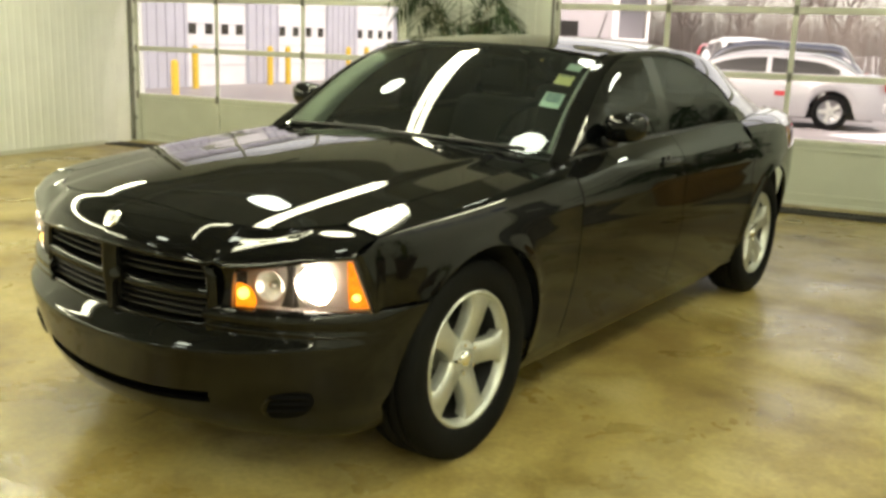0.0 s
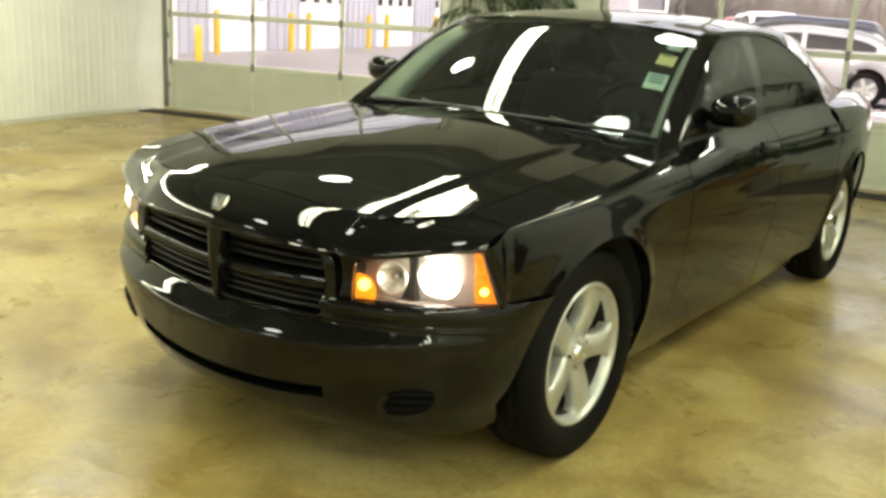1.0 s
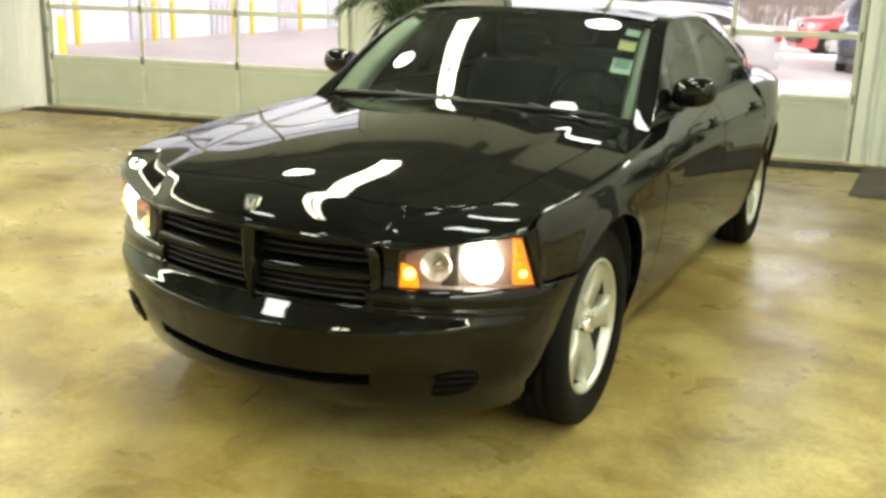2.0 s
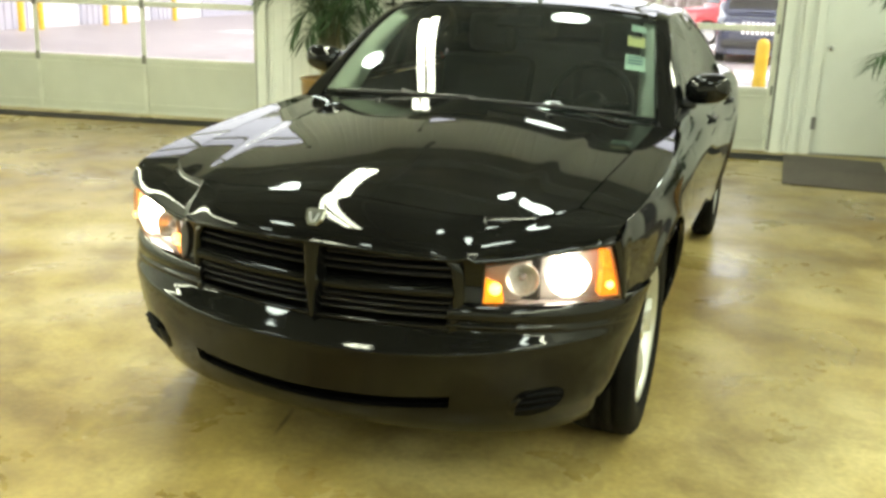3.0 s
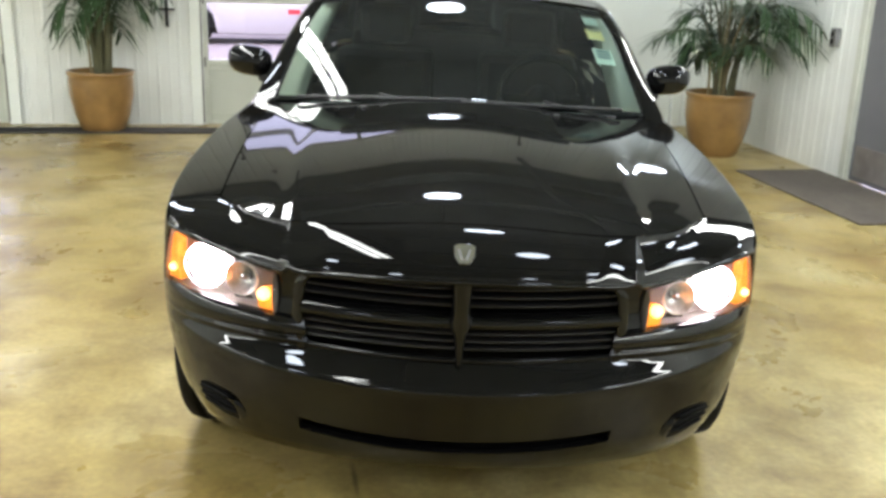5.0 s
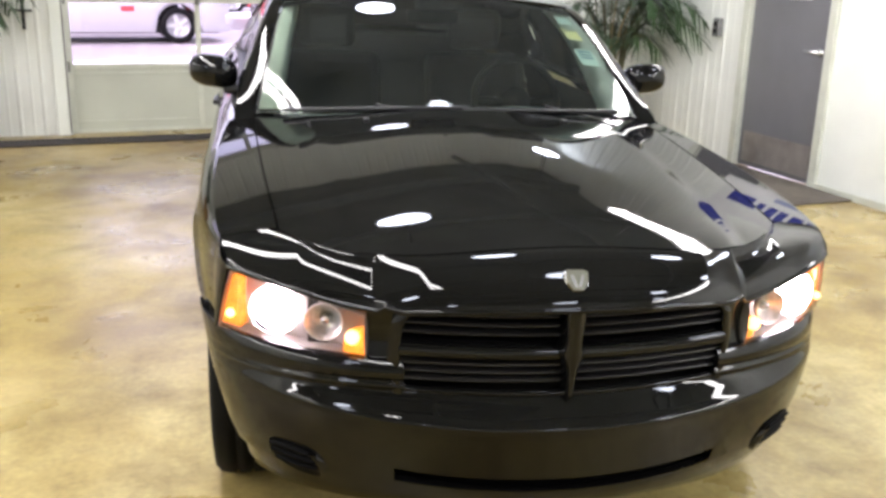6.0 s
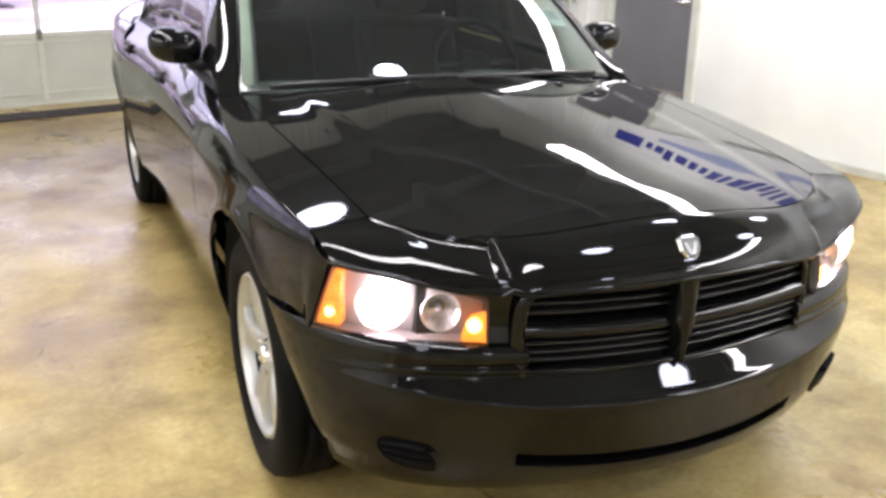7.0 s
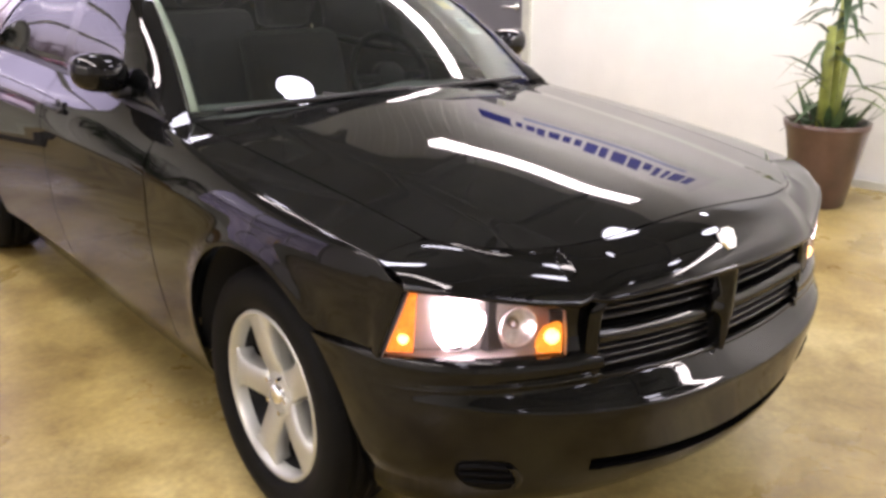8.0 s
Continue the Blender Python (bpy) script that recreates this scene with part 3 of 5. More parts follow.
for z in (0.586, 0.607, 0.628, 0.706, 0.729, 0.752):
    for s in (-1, 1):
        rows = []
        for x in steps(0.016, grille_edge(z) + 0.006, 12):
            y = -0.792 + 0.17 * x * x
            zz = z + 0.014 * (x / 0.41) ** 2
            rows.append([(s * x, y + 0.034, zz - 0.002), (s * x, y + 0.004, zz - 0.005), (s * x, y - 0.002, zz - 0.001), (s * x, y + 0.002, zz + 0.003), (s * x, y + 0.034, zz + 0.007)])
        part("slat", panel(rows, 0.0), GRILLE, grille, "thin gloss black slat", smooth=True)
rows = []
for x in steps(-0.416, 0.416, 40):
    y = -0.812 + 0.15 * x * x + 0.012
    z = 0.660 + 0.018 * (x / 0.41) ** 2
    rows.append([(x, y + 0.05, z - 0.026), (x, y + 0.010, z - 0.024), (x, y - 0.003, z - 0.016), (x, y - 0.007, z - 0.006), (x, y - 0.004, z + 0.008), (x, y + 0.006, z + 0.018), (x, y + 0.022, z + 0.023), (x, y + 0.05, z + 0.024)])
part("cross_bar", panel(rows, 0.0), PAINT, grille, smooth=True)
rows = []
for z in steps(0.556, 0.796, 24):
    k = (z - 0.556) / 0.240
    w = 0.009 + 0.018 * k + 0.010 * math.exp(-((z - 0.662) / 0.020) ** 2)
    y = -0.828 - 0.014 * k - 0.006 * math.sin(math.pi * k)
    rows.append([(-w - 0.006, y + 0.06, z), (-w, y + 0.014, z), (-w * 0.7, y + 0.002, z), (0, y - 0.004, z), (w * 0.7, y + 0.002, z), (w, y + 0.014, z), (w + 0.006, y + 0.06, z)])
part("centre_bar", panel(rows, 0.0), PAINT, grille, smooth=True)
# rounded lower lip, and the two rounded ends of the opening
rows = []
for x in steps(-0.420, 0.420, 40):
    c = Vector((x, -0.806 + 0.25 * x * x, 0.560 + 0.013 * (x / 0.41) ** 2))
    rows.append([c + Vector((0, 0.010 * math.cos(a), 0.008 * math.sin(a))) for a in steps(0, 2 * math.pi, 12)])
part("lower_lip", panel(rows, 0.0, away=Vector((0, -0.8, 0.56))), PAINT, grille, smooth=True)
rows = []
for z in steps(0.562, 0.784, 24):
    x = grille_edge(z)
    y = -0.835 + 0.30 * x * x
    rows.append([(x + 0.030, y + 0.024, z), (x + 0.012, y + 0.008, z), (x + 0.004, y + 0.008, z), (x, y + 0.016, z), (x - 0.001, y + 0.030, z), (x + 0.002, y + 0.08, z)])
both("grille_end", panel(rows, 0.0, away=Vector((0.45, -0.6, 0.67))), PAINT, parent=grille)

# badge: a plain shield
bm = bmesh.new()
pts = [(-0.036, 0.026), (-0.02, 0.034), (0.02, 0.034), (0.036, 0.026), (0.033, -0.008), (0.017, -0.034), (-0.017, -0.034), (-0.033, -0.008)]
lo = [bm.verts.new((x, z, 0)) for x, z in pts]
hi = [bm.verts.new((x * 0.86, z * 0.86, 0.009)) for x, z in pts]
bm.faces.new(hi)
for k in range(8):
    bm.faces.new((lo[k], lo[(k + 1) % 8], hi[(k + 1) % 8], hi[k]))
badge = part("badge", bm, CHROME, nose, "chrome shield badge", at=pose(0, -0.808, 0.848, 58, 0, 0) @ Matrix.Scale(0.86, 4))
for s in (-1, 1):
    ib = box(-0.004, 0.004, -0.020, 0.014, 0.0085, 0.0105)
    for v in ib.verts:
        v.co.x += s * (0.012 + 0.35 * v.co.y)
    part("badge_inlay", ib, STEEL, badge)


# headlamps
CORN = [Vector((0.491, -0.745, 0.642)), Vector((0.840, -0.508, 0.648)), Vector((0.803, -0.562, 0.818)), Vector((0.493, -0.738, 0.752))]


def lamp_pt(u, v, deep=0.0):
    """A point on the lamp's face: u from the grille outward, v upward."""
    p = CORN[0] * (1 - u) * (1 - v) + CORN[1] * u * (1 - v) + CORN[2] * u * v + CORN[3] * (1 - u) * v
    n = Vector((0.42, -0.88, 0.12)).normalized()
    bulge = 0.022 * 4 * u * (1 - u) + 0.008 * 4 * v * (1 - v)
    return p + n * (bulge - deep) + Vector((0, 0, 0.074 * u * u * (1 - u) * v))


def lamp_patch(u0, u1, v0, v1, d0, d1, nu=8, nv=6):
    return [[lamp_pt(u, v, d0 + (d1 - d0) * ((u - u0) / (u1 - u0))) for u in steps(u0, u1, nu)] for v in steps(v0, v1, nv)]


def lamp_bowl(u, v, deep, r, depth, face):
    """A round reflector whose rim lies at a point of the lamp."""
    prof = [(r, 0.0), (r * 1.06, 0.004), (r * 1.06, -0.004), (r * 0.98, -0.006), (r * 0.8, -depth * 0.6), (r * 0.45, -depth), (0.0005, -depth * 1.05)]
    m = Matrix.Translation(lamp_pt(u, v, deep)) @ Vector(face).to_track_quat("Z", "Y").to_matrix().to_4x4()
    return lathe(prof, 28, m=m), m


for s in (1, -1):
    def sided(bm):
        return bm if s == 1 else mirrored(bm)
    lampob = part("headlamp", sided(panel(lamp_patch(0.0, 1.0, 0.0, 1.0, 0.085, 0.065, 10, 6), 0.0)), BEZEL, car, "lit headlamp with amber turn signals", smooth=True)
    rim = bmesh.new()
    for us, vs in ((steps(0, 1, 12), [0] * 13), ([1] * 7, steps(0, 1, 6)), (steps(1, 0, 12), [1] * 13), ([0] * 7, steps(1, 0, 6))):
        sheet([[lamp_pt(u, v, -0.001), lamp_pt(u, v, 0.045), lamp_pt(u, v, 0.088)] for u, v in zip(us, vs)], bm=rim)
    part("housing", sided(rim), BEZEL, lampob, "grey lamp housing", smooth=True)
    face = (0.25, -0.95, 0.02)
    b1, m1 = lamp_bowl(0.63, 0.50, 0.026, 0.061, 0.05, face)
    part("low_beam", sided(b1), CHROME, lampob, "low beam reflector", smooth=True)
    b2, m2 = lamp_bowl(0.285, 0.56, 0.022, 0.044, 0.04, face)
    part("high_beam", sided(b2), FACETED, lampob, "unlit clear high beam reflector", smooth=True)
    part("low_beam_bulb", sided(lathe([(0.0005, -0.004), (0.036, -0.008), (0.053, -0.014), (0.058, -0.020)], 28, m=m1)), BEAM, lampob, "glowing low beam", smooth=True)
    part("high_beam_bulb", sided(lathe([(0.0005, -0.01), (0.008, -0.012), (0.012, -0.02), (0.012, -0.036)], 16, m=m2)), STEEL, lampob, smooth=True)
    part("turn_signal", sided(panel([[lamp_pt(0.014 + 0.140 * w * (1 - 0.30 * v * v), 0.03 + 0.66 * v * (1 - 0.22 * w), 0.014 + 0.008 * w) for w in steps(0, 1, 6)] for v in steps(0, 1, 6)], 0.03)), AMBER, lampob, "glowing amber turn signal", smooth=True)
    part("side_marker", sided(panel([[lamp_pt(0.985 - w * (0.150 - 0.115 * v), v, 0.010) for w in steps(1, 0, 4)] for v in steps(0.07, 0.90, 6)], 0.03)), AMBERDIM, lampob, "amber side marker", smooth=True)
    for u, v, d, r in ((0.080, 0.42, 0.004, 0.017), (0.925, 0.28, 0.0, 0.011)):
        part("signal_bulb", sided(lathe([(0.0005, 0.010), (r * 0.6, 0.007), (r, 0.0), (r, -0.012)], 16, m=Matrix.Translation(lamp_pt(u, v, d)) @ Vector(face).to_track_quat("Z", "Y").to_matrix().to_4x4())), SIGNALBULB, lampob, "bright amber bulb", smooth=True)
    part("lens", sided(panel(lamp_patch(0.0, 1.0, 0.0, 1.0, -0.002, -0.002, 14, 8), 0.0)), LENS, lampob, "clear plastic lens", smooth=True)


# doors, sills, quarters
def door_rows(y0, y1, n=12):
    return [[(side_x(y, z), y, z) for z in steps(max(0.285, arch_low(y)), belt_z(y), 22)] for y in steps(y0, y1, n)]


def handle_set(parent, y, s):
    """A dark cup with a slim pull bar across it."""
    x = side_x(y, 0.935)
    cup = lathe([(0.0005, 0.003), (0.030, 0.003), (0.036, 0.001), (0.038, -0.004)], 20, m=pose(x, y - 0.035, 0.938, 0, 90, 0))
    bar = bmesh.new()
    add_box(bar, x - 0.004, x + 0.022, y - 0.085, y + 0.085, 0.927, 0.949, bevel=0.009)
    part("handle_cup", cup if s > 0 else mirrored(cup), BLACK, parent, smooth=True)
    part("door_handle", bar if s > 0 else mirrored(bar), BLACK, parent, "black pull handle", smooth=True)


for y0, y1, name, hy in ((0.66, 1.695, "front_door", 1.53), (1.702, 2.615, "rear_door", 2.46)):
    for s, d in zip((1, -1), both(name, panel(door_rows(y0, y1)), PAINT)):
        handle_set(d, hy, s)
rows = []
for y in steps(0.43, 2.64, 16):
    rows.append([(side_x(y, 0.285) - 0.004, y, 0.282), (side_x(y, 0.26) - 0.006, y, 0.255), (side_x(y, 0.22) - 0.012, y, 0.225), (0.80, y, 0.20), (0.72, y, 0.20)])
both("sill", panel(rows, 0.0), PAINT)


def quarter_section(y):
    low = arch_low(y) if y < 3.5 else max(0.285, 0.30)
    zt = belt_z(min(y, 3.2)) - 0.10
    fade = max(0.0, (y - 3.7) / 0.4)
    xs = side_x(y, zt)
    pts = [(side_x(y, z), y, z) for z in steps(low, zt, 14)]
    for a in steps(0, 1, 8)[1:]:
        ang = a * math.pi / 2
        pts.append((xs - 0.02 - 0.16 * (1 - math.cos(ang)) + 0.02 * math.cos(ang), y, zt + 0.115 * math.sin(ang) - 0.02 * fade))
    return pts


ys = [AXLE_R + 0.392 * math.sin(a) for a in steps(-1.5, 1.5, 24)]
rows = [quarter_section(y) for y in [2.622] + ys + steps(3.46, 4.02, 6)]
both("rear_quarter", panel(rows), PAINT)

# greenhouse: roof, pillars, glass
EDGE = curve3([(0.742, 0.69, 1.008), (0.706, 0.845, 1.143), (0.655, 1.083, 1.300), (0.618, 1.28, 1.384), (0.606, 1.42, 1.415), (0.602, 1.7, 1.431), (0.602, 2.05, 1.434), (0.604, 2.4, 1.416), (0.612, 2.68, 1.372), (0.65, 3.0, 1.23), (0.70, 3.38, 1.085)])
DLO = curve3([(0.812, 0.69, 1.010), (0.772, 0.89, 1.138), (0.708, 1.155, 1.305), (0.678, 1.32, 1.370), (0.668, 1.47, 1.392), (0.664, 1.7, 1.404), (0.664, 1.92, 1.404), (0.680, 2.16, 1.372), (0.725, 2.36, 1.300), (0.790, 2.52, 1.180), (0.838, 2.575, 1.064)])
rows = []
for t in steps(0, 1, 60):
    a, b = EDGE(t), DLO(t)
    out = Vector((0.6, -0.1, 0.75)).normalized()
    rows.append([a + (b - a) * v + out * (0.014 * min(1.0, t / 0.3)) * math.sin(math.pi * v) for v in steps(0, 1, 8)])
rows = [[p + Vector((0.0, -0.055, -0.05)) for p in rows[0]]] + rows
both("roof_pillar", panel(rows, 0.03), PAINT)

top_z = spline([1.20, 1.30, 1.5, 1.75, 2.05, 2.4, 2.66], [1.424, 1.437, 1.460, 1.476, 1.480, 1.462, 1.424])
rows = []
for v in steps(0, 1, 18):
    row = []
    for u in steps(-1, 1, 20):
        y = 1.252 + 0.03 * u * u + (2.655 - 1.252) * v
        t = (0.02 + v) * 0.1
        e = min((EDGE(k / 60) for k in range(16, 52)), key=lambda p: abs(p.y - y))
        x = u * (e.x - 0.002)
        row.append((x, y, top_z(y) - (top_z(y) - e.z - 0.002) * abs(u) ** 2.6))
    rows.append(row)
part("roof", panel(rows), PAINT, car, smooth=True)


def ws_point(u, v):
    """Windscreen: u across, v from the cowl to the roof."""
    w = v - 0.15 * (1 - u * u) * (1 - v)
    e = Vector((0.742, 0.69, 1.008)).lerp(Vector((0.618, 1.28, 1.382)), w)
    swell = (0.095 * (1 - w) + 0.060 * w) * (1 - u * u) + 0.034 * 4 * v * (1 - v)
    return Vector((u * e.x, e.y - 0.535 * swell, e.z + 0.845 * swell))


glass_ob = part("windscreen", panel([[ws_point(u, v) for u in steps(-0.985, 0.985, 24)] for v in steps(0.0, 1.0, 12)], 0.0), TINT, car, "tinted windscreen with inspection stickers", smooth=True)
# black border of the windscreen
bm = bmesh.new()
for us, vs in (((0.984, 0.992), (0, 1)), ((-0.992, -0.984), (0, 1)), ((-0.99, 0.99), (0.94, 1.0)), ((-0.99, 0.99), (0.0, 0.035))):
    sheet([[ws_point(u, v) - Vector((0, -0.003, 0.004)) for u in steps(*us, 16)] for v in steps(*vs, 12)], bm=bm)
part("windscreen_border", bm, GLOSSBLACK, glass_ob, smooth=True)


def sticker(u, v, w, h, material, lines):
    c, ex, ey = ws_point(u, v), ws_point(u + 0.02, v) - ws_point(u, v), ws_point(u, v + 0.02) - ws_point(u, v)
    ex.normalize(), ey.normalize()
    n = ex.cross(ey).normalized()
    bm = bmesh.new()
    bm.faces.new([bm.verts.new(c - n * 0.004 + ex * a * w / 2 + ey * b * h / 2) for a, b in ((-1, -1), (1, -1), (1, 1), (-1, 1))])
    st = part("sticker", bm, material, glass_ob, "paper inspection sticker")
    for k in range(lines):
        bm = bmesh.new()
        y0 = h * (0.32 - 0.2 * k)
        bm.faces.new([bm.verts.new(c - n * 0.001 + ex * a * w * 0.36 + ey * (y0 + b * h * 0.04)) for a, b in ((-1, -1), (1, -1), (1, 1), (-1, 1))])
        part("print_bar", bm, INK, st)


sticker(0.868, 0.46, 0.085, 0.105, PAPER, 3)
sticker(0.868, 0.68, 0.075, 0.085, PAPERY, 1)
sticker(0.880, 0.84, 0.065, 0.065, PAPER, 0)

# cowl and wipers
rows = []
for u in steps(-1, 1, 20):
    x = u * 0.735
    rows.append([(x, hood_rear_y(x) + 0.004, hood_z(x, 0.6) - 0.022), (x, 0.545 + 0.13 * u * u, 0.992), (x, 0.60 + 0.10 * u * u, 0.996)])
part("cowl", panel(rows, 0.0), BLACK, car, "black plastic cowl", smooth=True)
for x0, x1 in ((-0.62, 0.02), (0.0, 0.62)):
    rows = []
    for k in range(13):
        x = x0 + (x1 - x0) * k / 12
        p = ws_point(x / 0.72, 0.002 + 0.012 * k / 12) + Vector((0, -0.014, 0.012))
        rows.append([p + Vector((0, 0.007 * math.cos(a), 0.009 * math.sin(a))) for a in steps(0, 2 * math.pi, 8)])
    bm = sheet(rows)
    w = part("wiper", bm, BLACK, car, "black windscreen wiper", smooth=True)
    bm = bmesh.new()
    add_cyl(bm, (x1 - 0.02, 0.555 + 0.2 * x1 * x1, 1.000), ws_point((x0 + x1) / 2 / 0.72, 0.03) + Vector((0, -0.016, 0.016)), 0.006, seg=8)
    add_cyl(bm, (x1 - 0.02, 0.555 + 0.2 * x1 * x1, 0.985), (x1 - 0.02, 0.555 + 0.2 * x1 * x1, 1.012), 0.018, seg=12)
    part("arm", bm, BLACK, w, smooth=True)
for x in (-0.36, 0.36):
    part("washer_nozzle", box(x - 0.012, x + 0.012, 0.43, 0.46, hood_z(x, 0.445) - 0.004, hood_z(x, 0.445) + 0.008, bevel=0.004), BLACK, car)


def dlo_at(y):
    best = min((DLO(k / 200) for k in range(201)), key=lambda p: abs(p.y - y))
    return best


def side_glass(y0, y1):
    rows = []
    for y in steps(y0, y1, 14):
        d = dlo_at(y)
        zb, xb = belt_z(y) - 0.004, side_x(y, belt_z(y)) - 0.022
        row = []
        for v in steps(0, 1, 8):
            row.append((xb + (d.x - 0.006 - xb) * v + 0.020 * math.sin(math.pi * v), y, zb + (max(d.z, zb + 0.004) - zb) * v))
        rows.append(row)
    return panel(rows, 0.0)


for y0, y1, name in ((0.86, 1.635, "front_side_window"), (1.735, 2.555, "rear_side_window")):
    both(name, side_glass(y0, y1), TINTDARK, "dark tinted side window")
both("b_pillar_trim", side_glass(1.625, 1.745), GLOSSBLACK, "gloss black door pillar")
both("mirror_sail", side_glass(0.715, 0.872), GLOSSBLACK)
for y0, y1 in ((0.71, 2.56),):
    rows = []
    for y in steps(y0, y1, 24):
        z, x = belt_z(y), side_x(y, belt_z(y))
        rows.append([(x - 0.03, y, z + 0.012), (x - 0.012, y, z + 0.014), (x - 0.002, y, z + 0.004), (x - 0.002, y, z - 0.006)])
    both("belt_seal", panel(rows, 0.0), BLACK)

# rear glass, boot and tail
rows = []
for v in steps(0, 1, 10):
    e = EDGE(0.735 + 0.255 * v)
    rows.append([(u * e.x, e.y + 0.10 * (1 - u * u), e.z + 0.02 * (1 - u * u)) for u in steps(-1, 1, 14)])
part("rear_window", panel(rows, 0.0), TINTREAR, car, "dark tinted rear window", smooth=True)
rows = []
for v in steps(0, 1, 10):
    y = 3.34 + 0.70 * v
    rows.append([(u * (0.735 - 0.11 * v), y + 0.08 * (1 - u * u) * (1 - v), 1.072 - 0.02 * v * v + 0.03 * (1 - u * u)) for u in steps(-1, 1, 14)])
part("boot_lid", panel(rows), PAINT, car, smooth=True)
rows = []
for z, yy in ((1.045, 4.02), (1.0, 4.06), (0.85, 4.07), (0.70, 4.085), (0.6, 4.10), (0.45, 4.10), (0.33, 4.07), (0.27, 4.0)):
    rows.append([(u * (0.655 if z > 0.3 else 0.62), yy - 0.15 * u ** 6, z) for u in steps(-1, 1, 16)])
part("rear_bumper", panel(rows, 0.02), PAINT, car, smooth=True)
RED = mat("red_tail_lens", (0.35, 0.01, 0.01), rough=0.15, coat=0.5)
for s in (-1, 1):
    part("tail_lamp", box(s * 0.47 - 0.14, s * 0.47 + 0.14, 4.0, 4.075, 0.87, 1.0, bevel=0.02), RED, car, "red tail lamp", smooth=True)

# underside and wheel wells
part("underbody", box(-0.62, 0.62, -0.42, 3.95, 0.215, 0.25), UNDER, car)
part("firewall", box(-0.70, 0.70, 0.50, 0.55, 0.24, 0.95), UNDER, car)
part("radiator_wall", box(-0.62, 0.62, -0.62, -0.58, 0.24, 0.80), UNDER, car)
for c in (0.0, AXLE_R):
    bm = sheet([[(x, c + 0.415 * math.cos(a), 0.36 + 0.438 * math.sin(a)) for x in (0.50, 0.70, min(0.892, width_at(c + 0.415 * math.cos(a)) - 0.05))] for a in steps(-0.05, math.pi + 0.05, 24)])
    both("wheel_liner", bm, UNDER)
    both("inner_wing", box(0.49, 0.505, c - 0.46, c + 0.46, 0.2, 0.84), UNDER, smooth=False)


# wheels
def tyre_bm():
    prof = [(0.246, -0.095), (0.262, -0.106), (0.300, -0.113), (0.336, -0.108), (0.353, -0.094), (0.360, -0.070), (0.362, -0.052), (0.354, -0.049), (0.354, -0.042), (0.362, -0.039), (0.362, -0.005), (0.354, -0.003), (0.354, 0.004), (0.362, 0.006), (0.362, 0.039), (0.354, 0.042), (0.354, 0.049), (0.362, 0.052), (0.360, 0.070), (0.353, 0.094),
            (0.336, 0.108), (0.300, 0.113), (0.262, 0.106), (0.246, 0.095)]
    bm = lathe(prof, 64, closed=True)
    return bm


def rim_bm():
    return lathe([(0.247, 0.088), (0.243, 0.098), (0.236, 0.100), (0.230, 0.094), (0.222, 0.075), (0.218, 0.060)], 64)


def spoke_bm():
    """One flared spoke along +x, face towards +z."""
    bm = bmesh.new()
    secs = []
    for r, w, z in ((0.030, 0.036, 0.060), (0.062, 0.045, 0.068), (0.100, 0.041, 0.078), (0.140, 0.041, 0.085), (0.180, 0.044, 0.088), (0.208, 0.058, 0.086), (0.222, 0.082, 0.084), (0.232, 0.104, 0.082)):
        secs.append([bm.verts.new(p) for p in ((r, -w, z - 0.05), (r, -w, z - 0.010), (r, -w * 0.86, z), (r, 0, z - 0.003), (r, w * 0.86, z), (r, w, z - 0.010), (r, w, z - 0.05))])
    for a, b in zip(secs, secs[1:]):
        for k in range(6):
            bm.faces.new((a[k], b[k], b[k + 1], a[k + 1]))
    bm.faces.new(secs[0])
    bm.faces.new(secs[-1][::-1])
    bmesh.ops.recalc_face_normals(bm, faces=bm.faces[:])
    return bm


SPIN = {(False, 1): 16, (True, 1): 40, (False, -1): 17, (True, -1): 12}
SPOKE = as_mesh("spoke", spoke_bm(), ALLOY, True)
NUT = as_mesh("lug_nut", cyl((0, 0, 0.05), (0, 0, 0.082), 0.011, 0.009, seg=6), CHROME)
for y in (0.0, AXLE_R):
    for s in (1, -1):
        base = LEAN.inverted() @ pose(s * 0.768, y, TYRE_R, 0, 90 * s, 0) @ pose(0, 0, 0, 0, 0, SPIN[(y > 1, s)])
        wheel = part("wheel", tyre_bm(), RUBBER, car, "black tyre on a silver five-spoke alloy wheel", smooth=True, at=base)
        rim = part("rim", rim_bm(), ALLOY, wheel, "silver alloy rim", smooth=True)
        part("barrel", lathe([(0.219, 0.062), (0.213, 0.02), (0.208, -0.09), (0.247, -0.095)], 48), DARKSTEEL, wheel, smooth=True)
        part("brake_disc", lathe([(0.05, -0.02), (0.165, -0.02), (0.165, -0.035), (0.05, -0.035)], 40), DARKSTEEL, wheel, smooth=True)
        part("brake_caliper", box(-0.05, 0.05, 0.10, 0.19, -0.06, 0.01, bevel=0.012), DARKSTEEL, wheel)
        for k in range(5):
            sp = new("spoke", SPOKE)
            sp.parent = wheel
            sp.matrix_basis = pose(0, 0, 0, 0, 0, 72 * k)
            nt = new("lug_nut", NUT)
            nt.parent = wheel
            nt.matrix_basis = pose(0.052 * math.cos(radians(72 * k + 36)), 0.052 * math.sin(radians(72 * k + 36)), 0, 0, 0, 0)
        part("hub_cap", lathe([(0.0005, 0.086), (0.022, 0.086), (0.030, 0.080), (0.032, 0.06)], 24), CHROME, wheel, smooth=True)
        part("hub", lathe([(0.0005, 0.066), (0.068, 0.066), (0.074, 0.058), (0.074, -0.02)], 32), ALLOY, wheel, smooth=True)

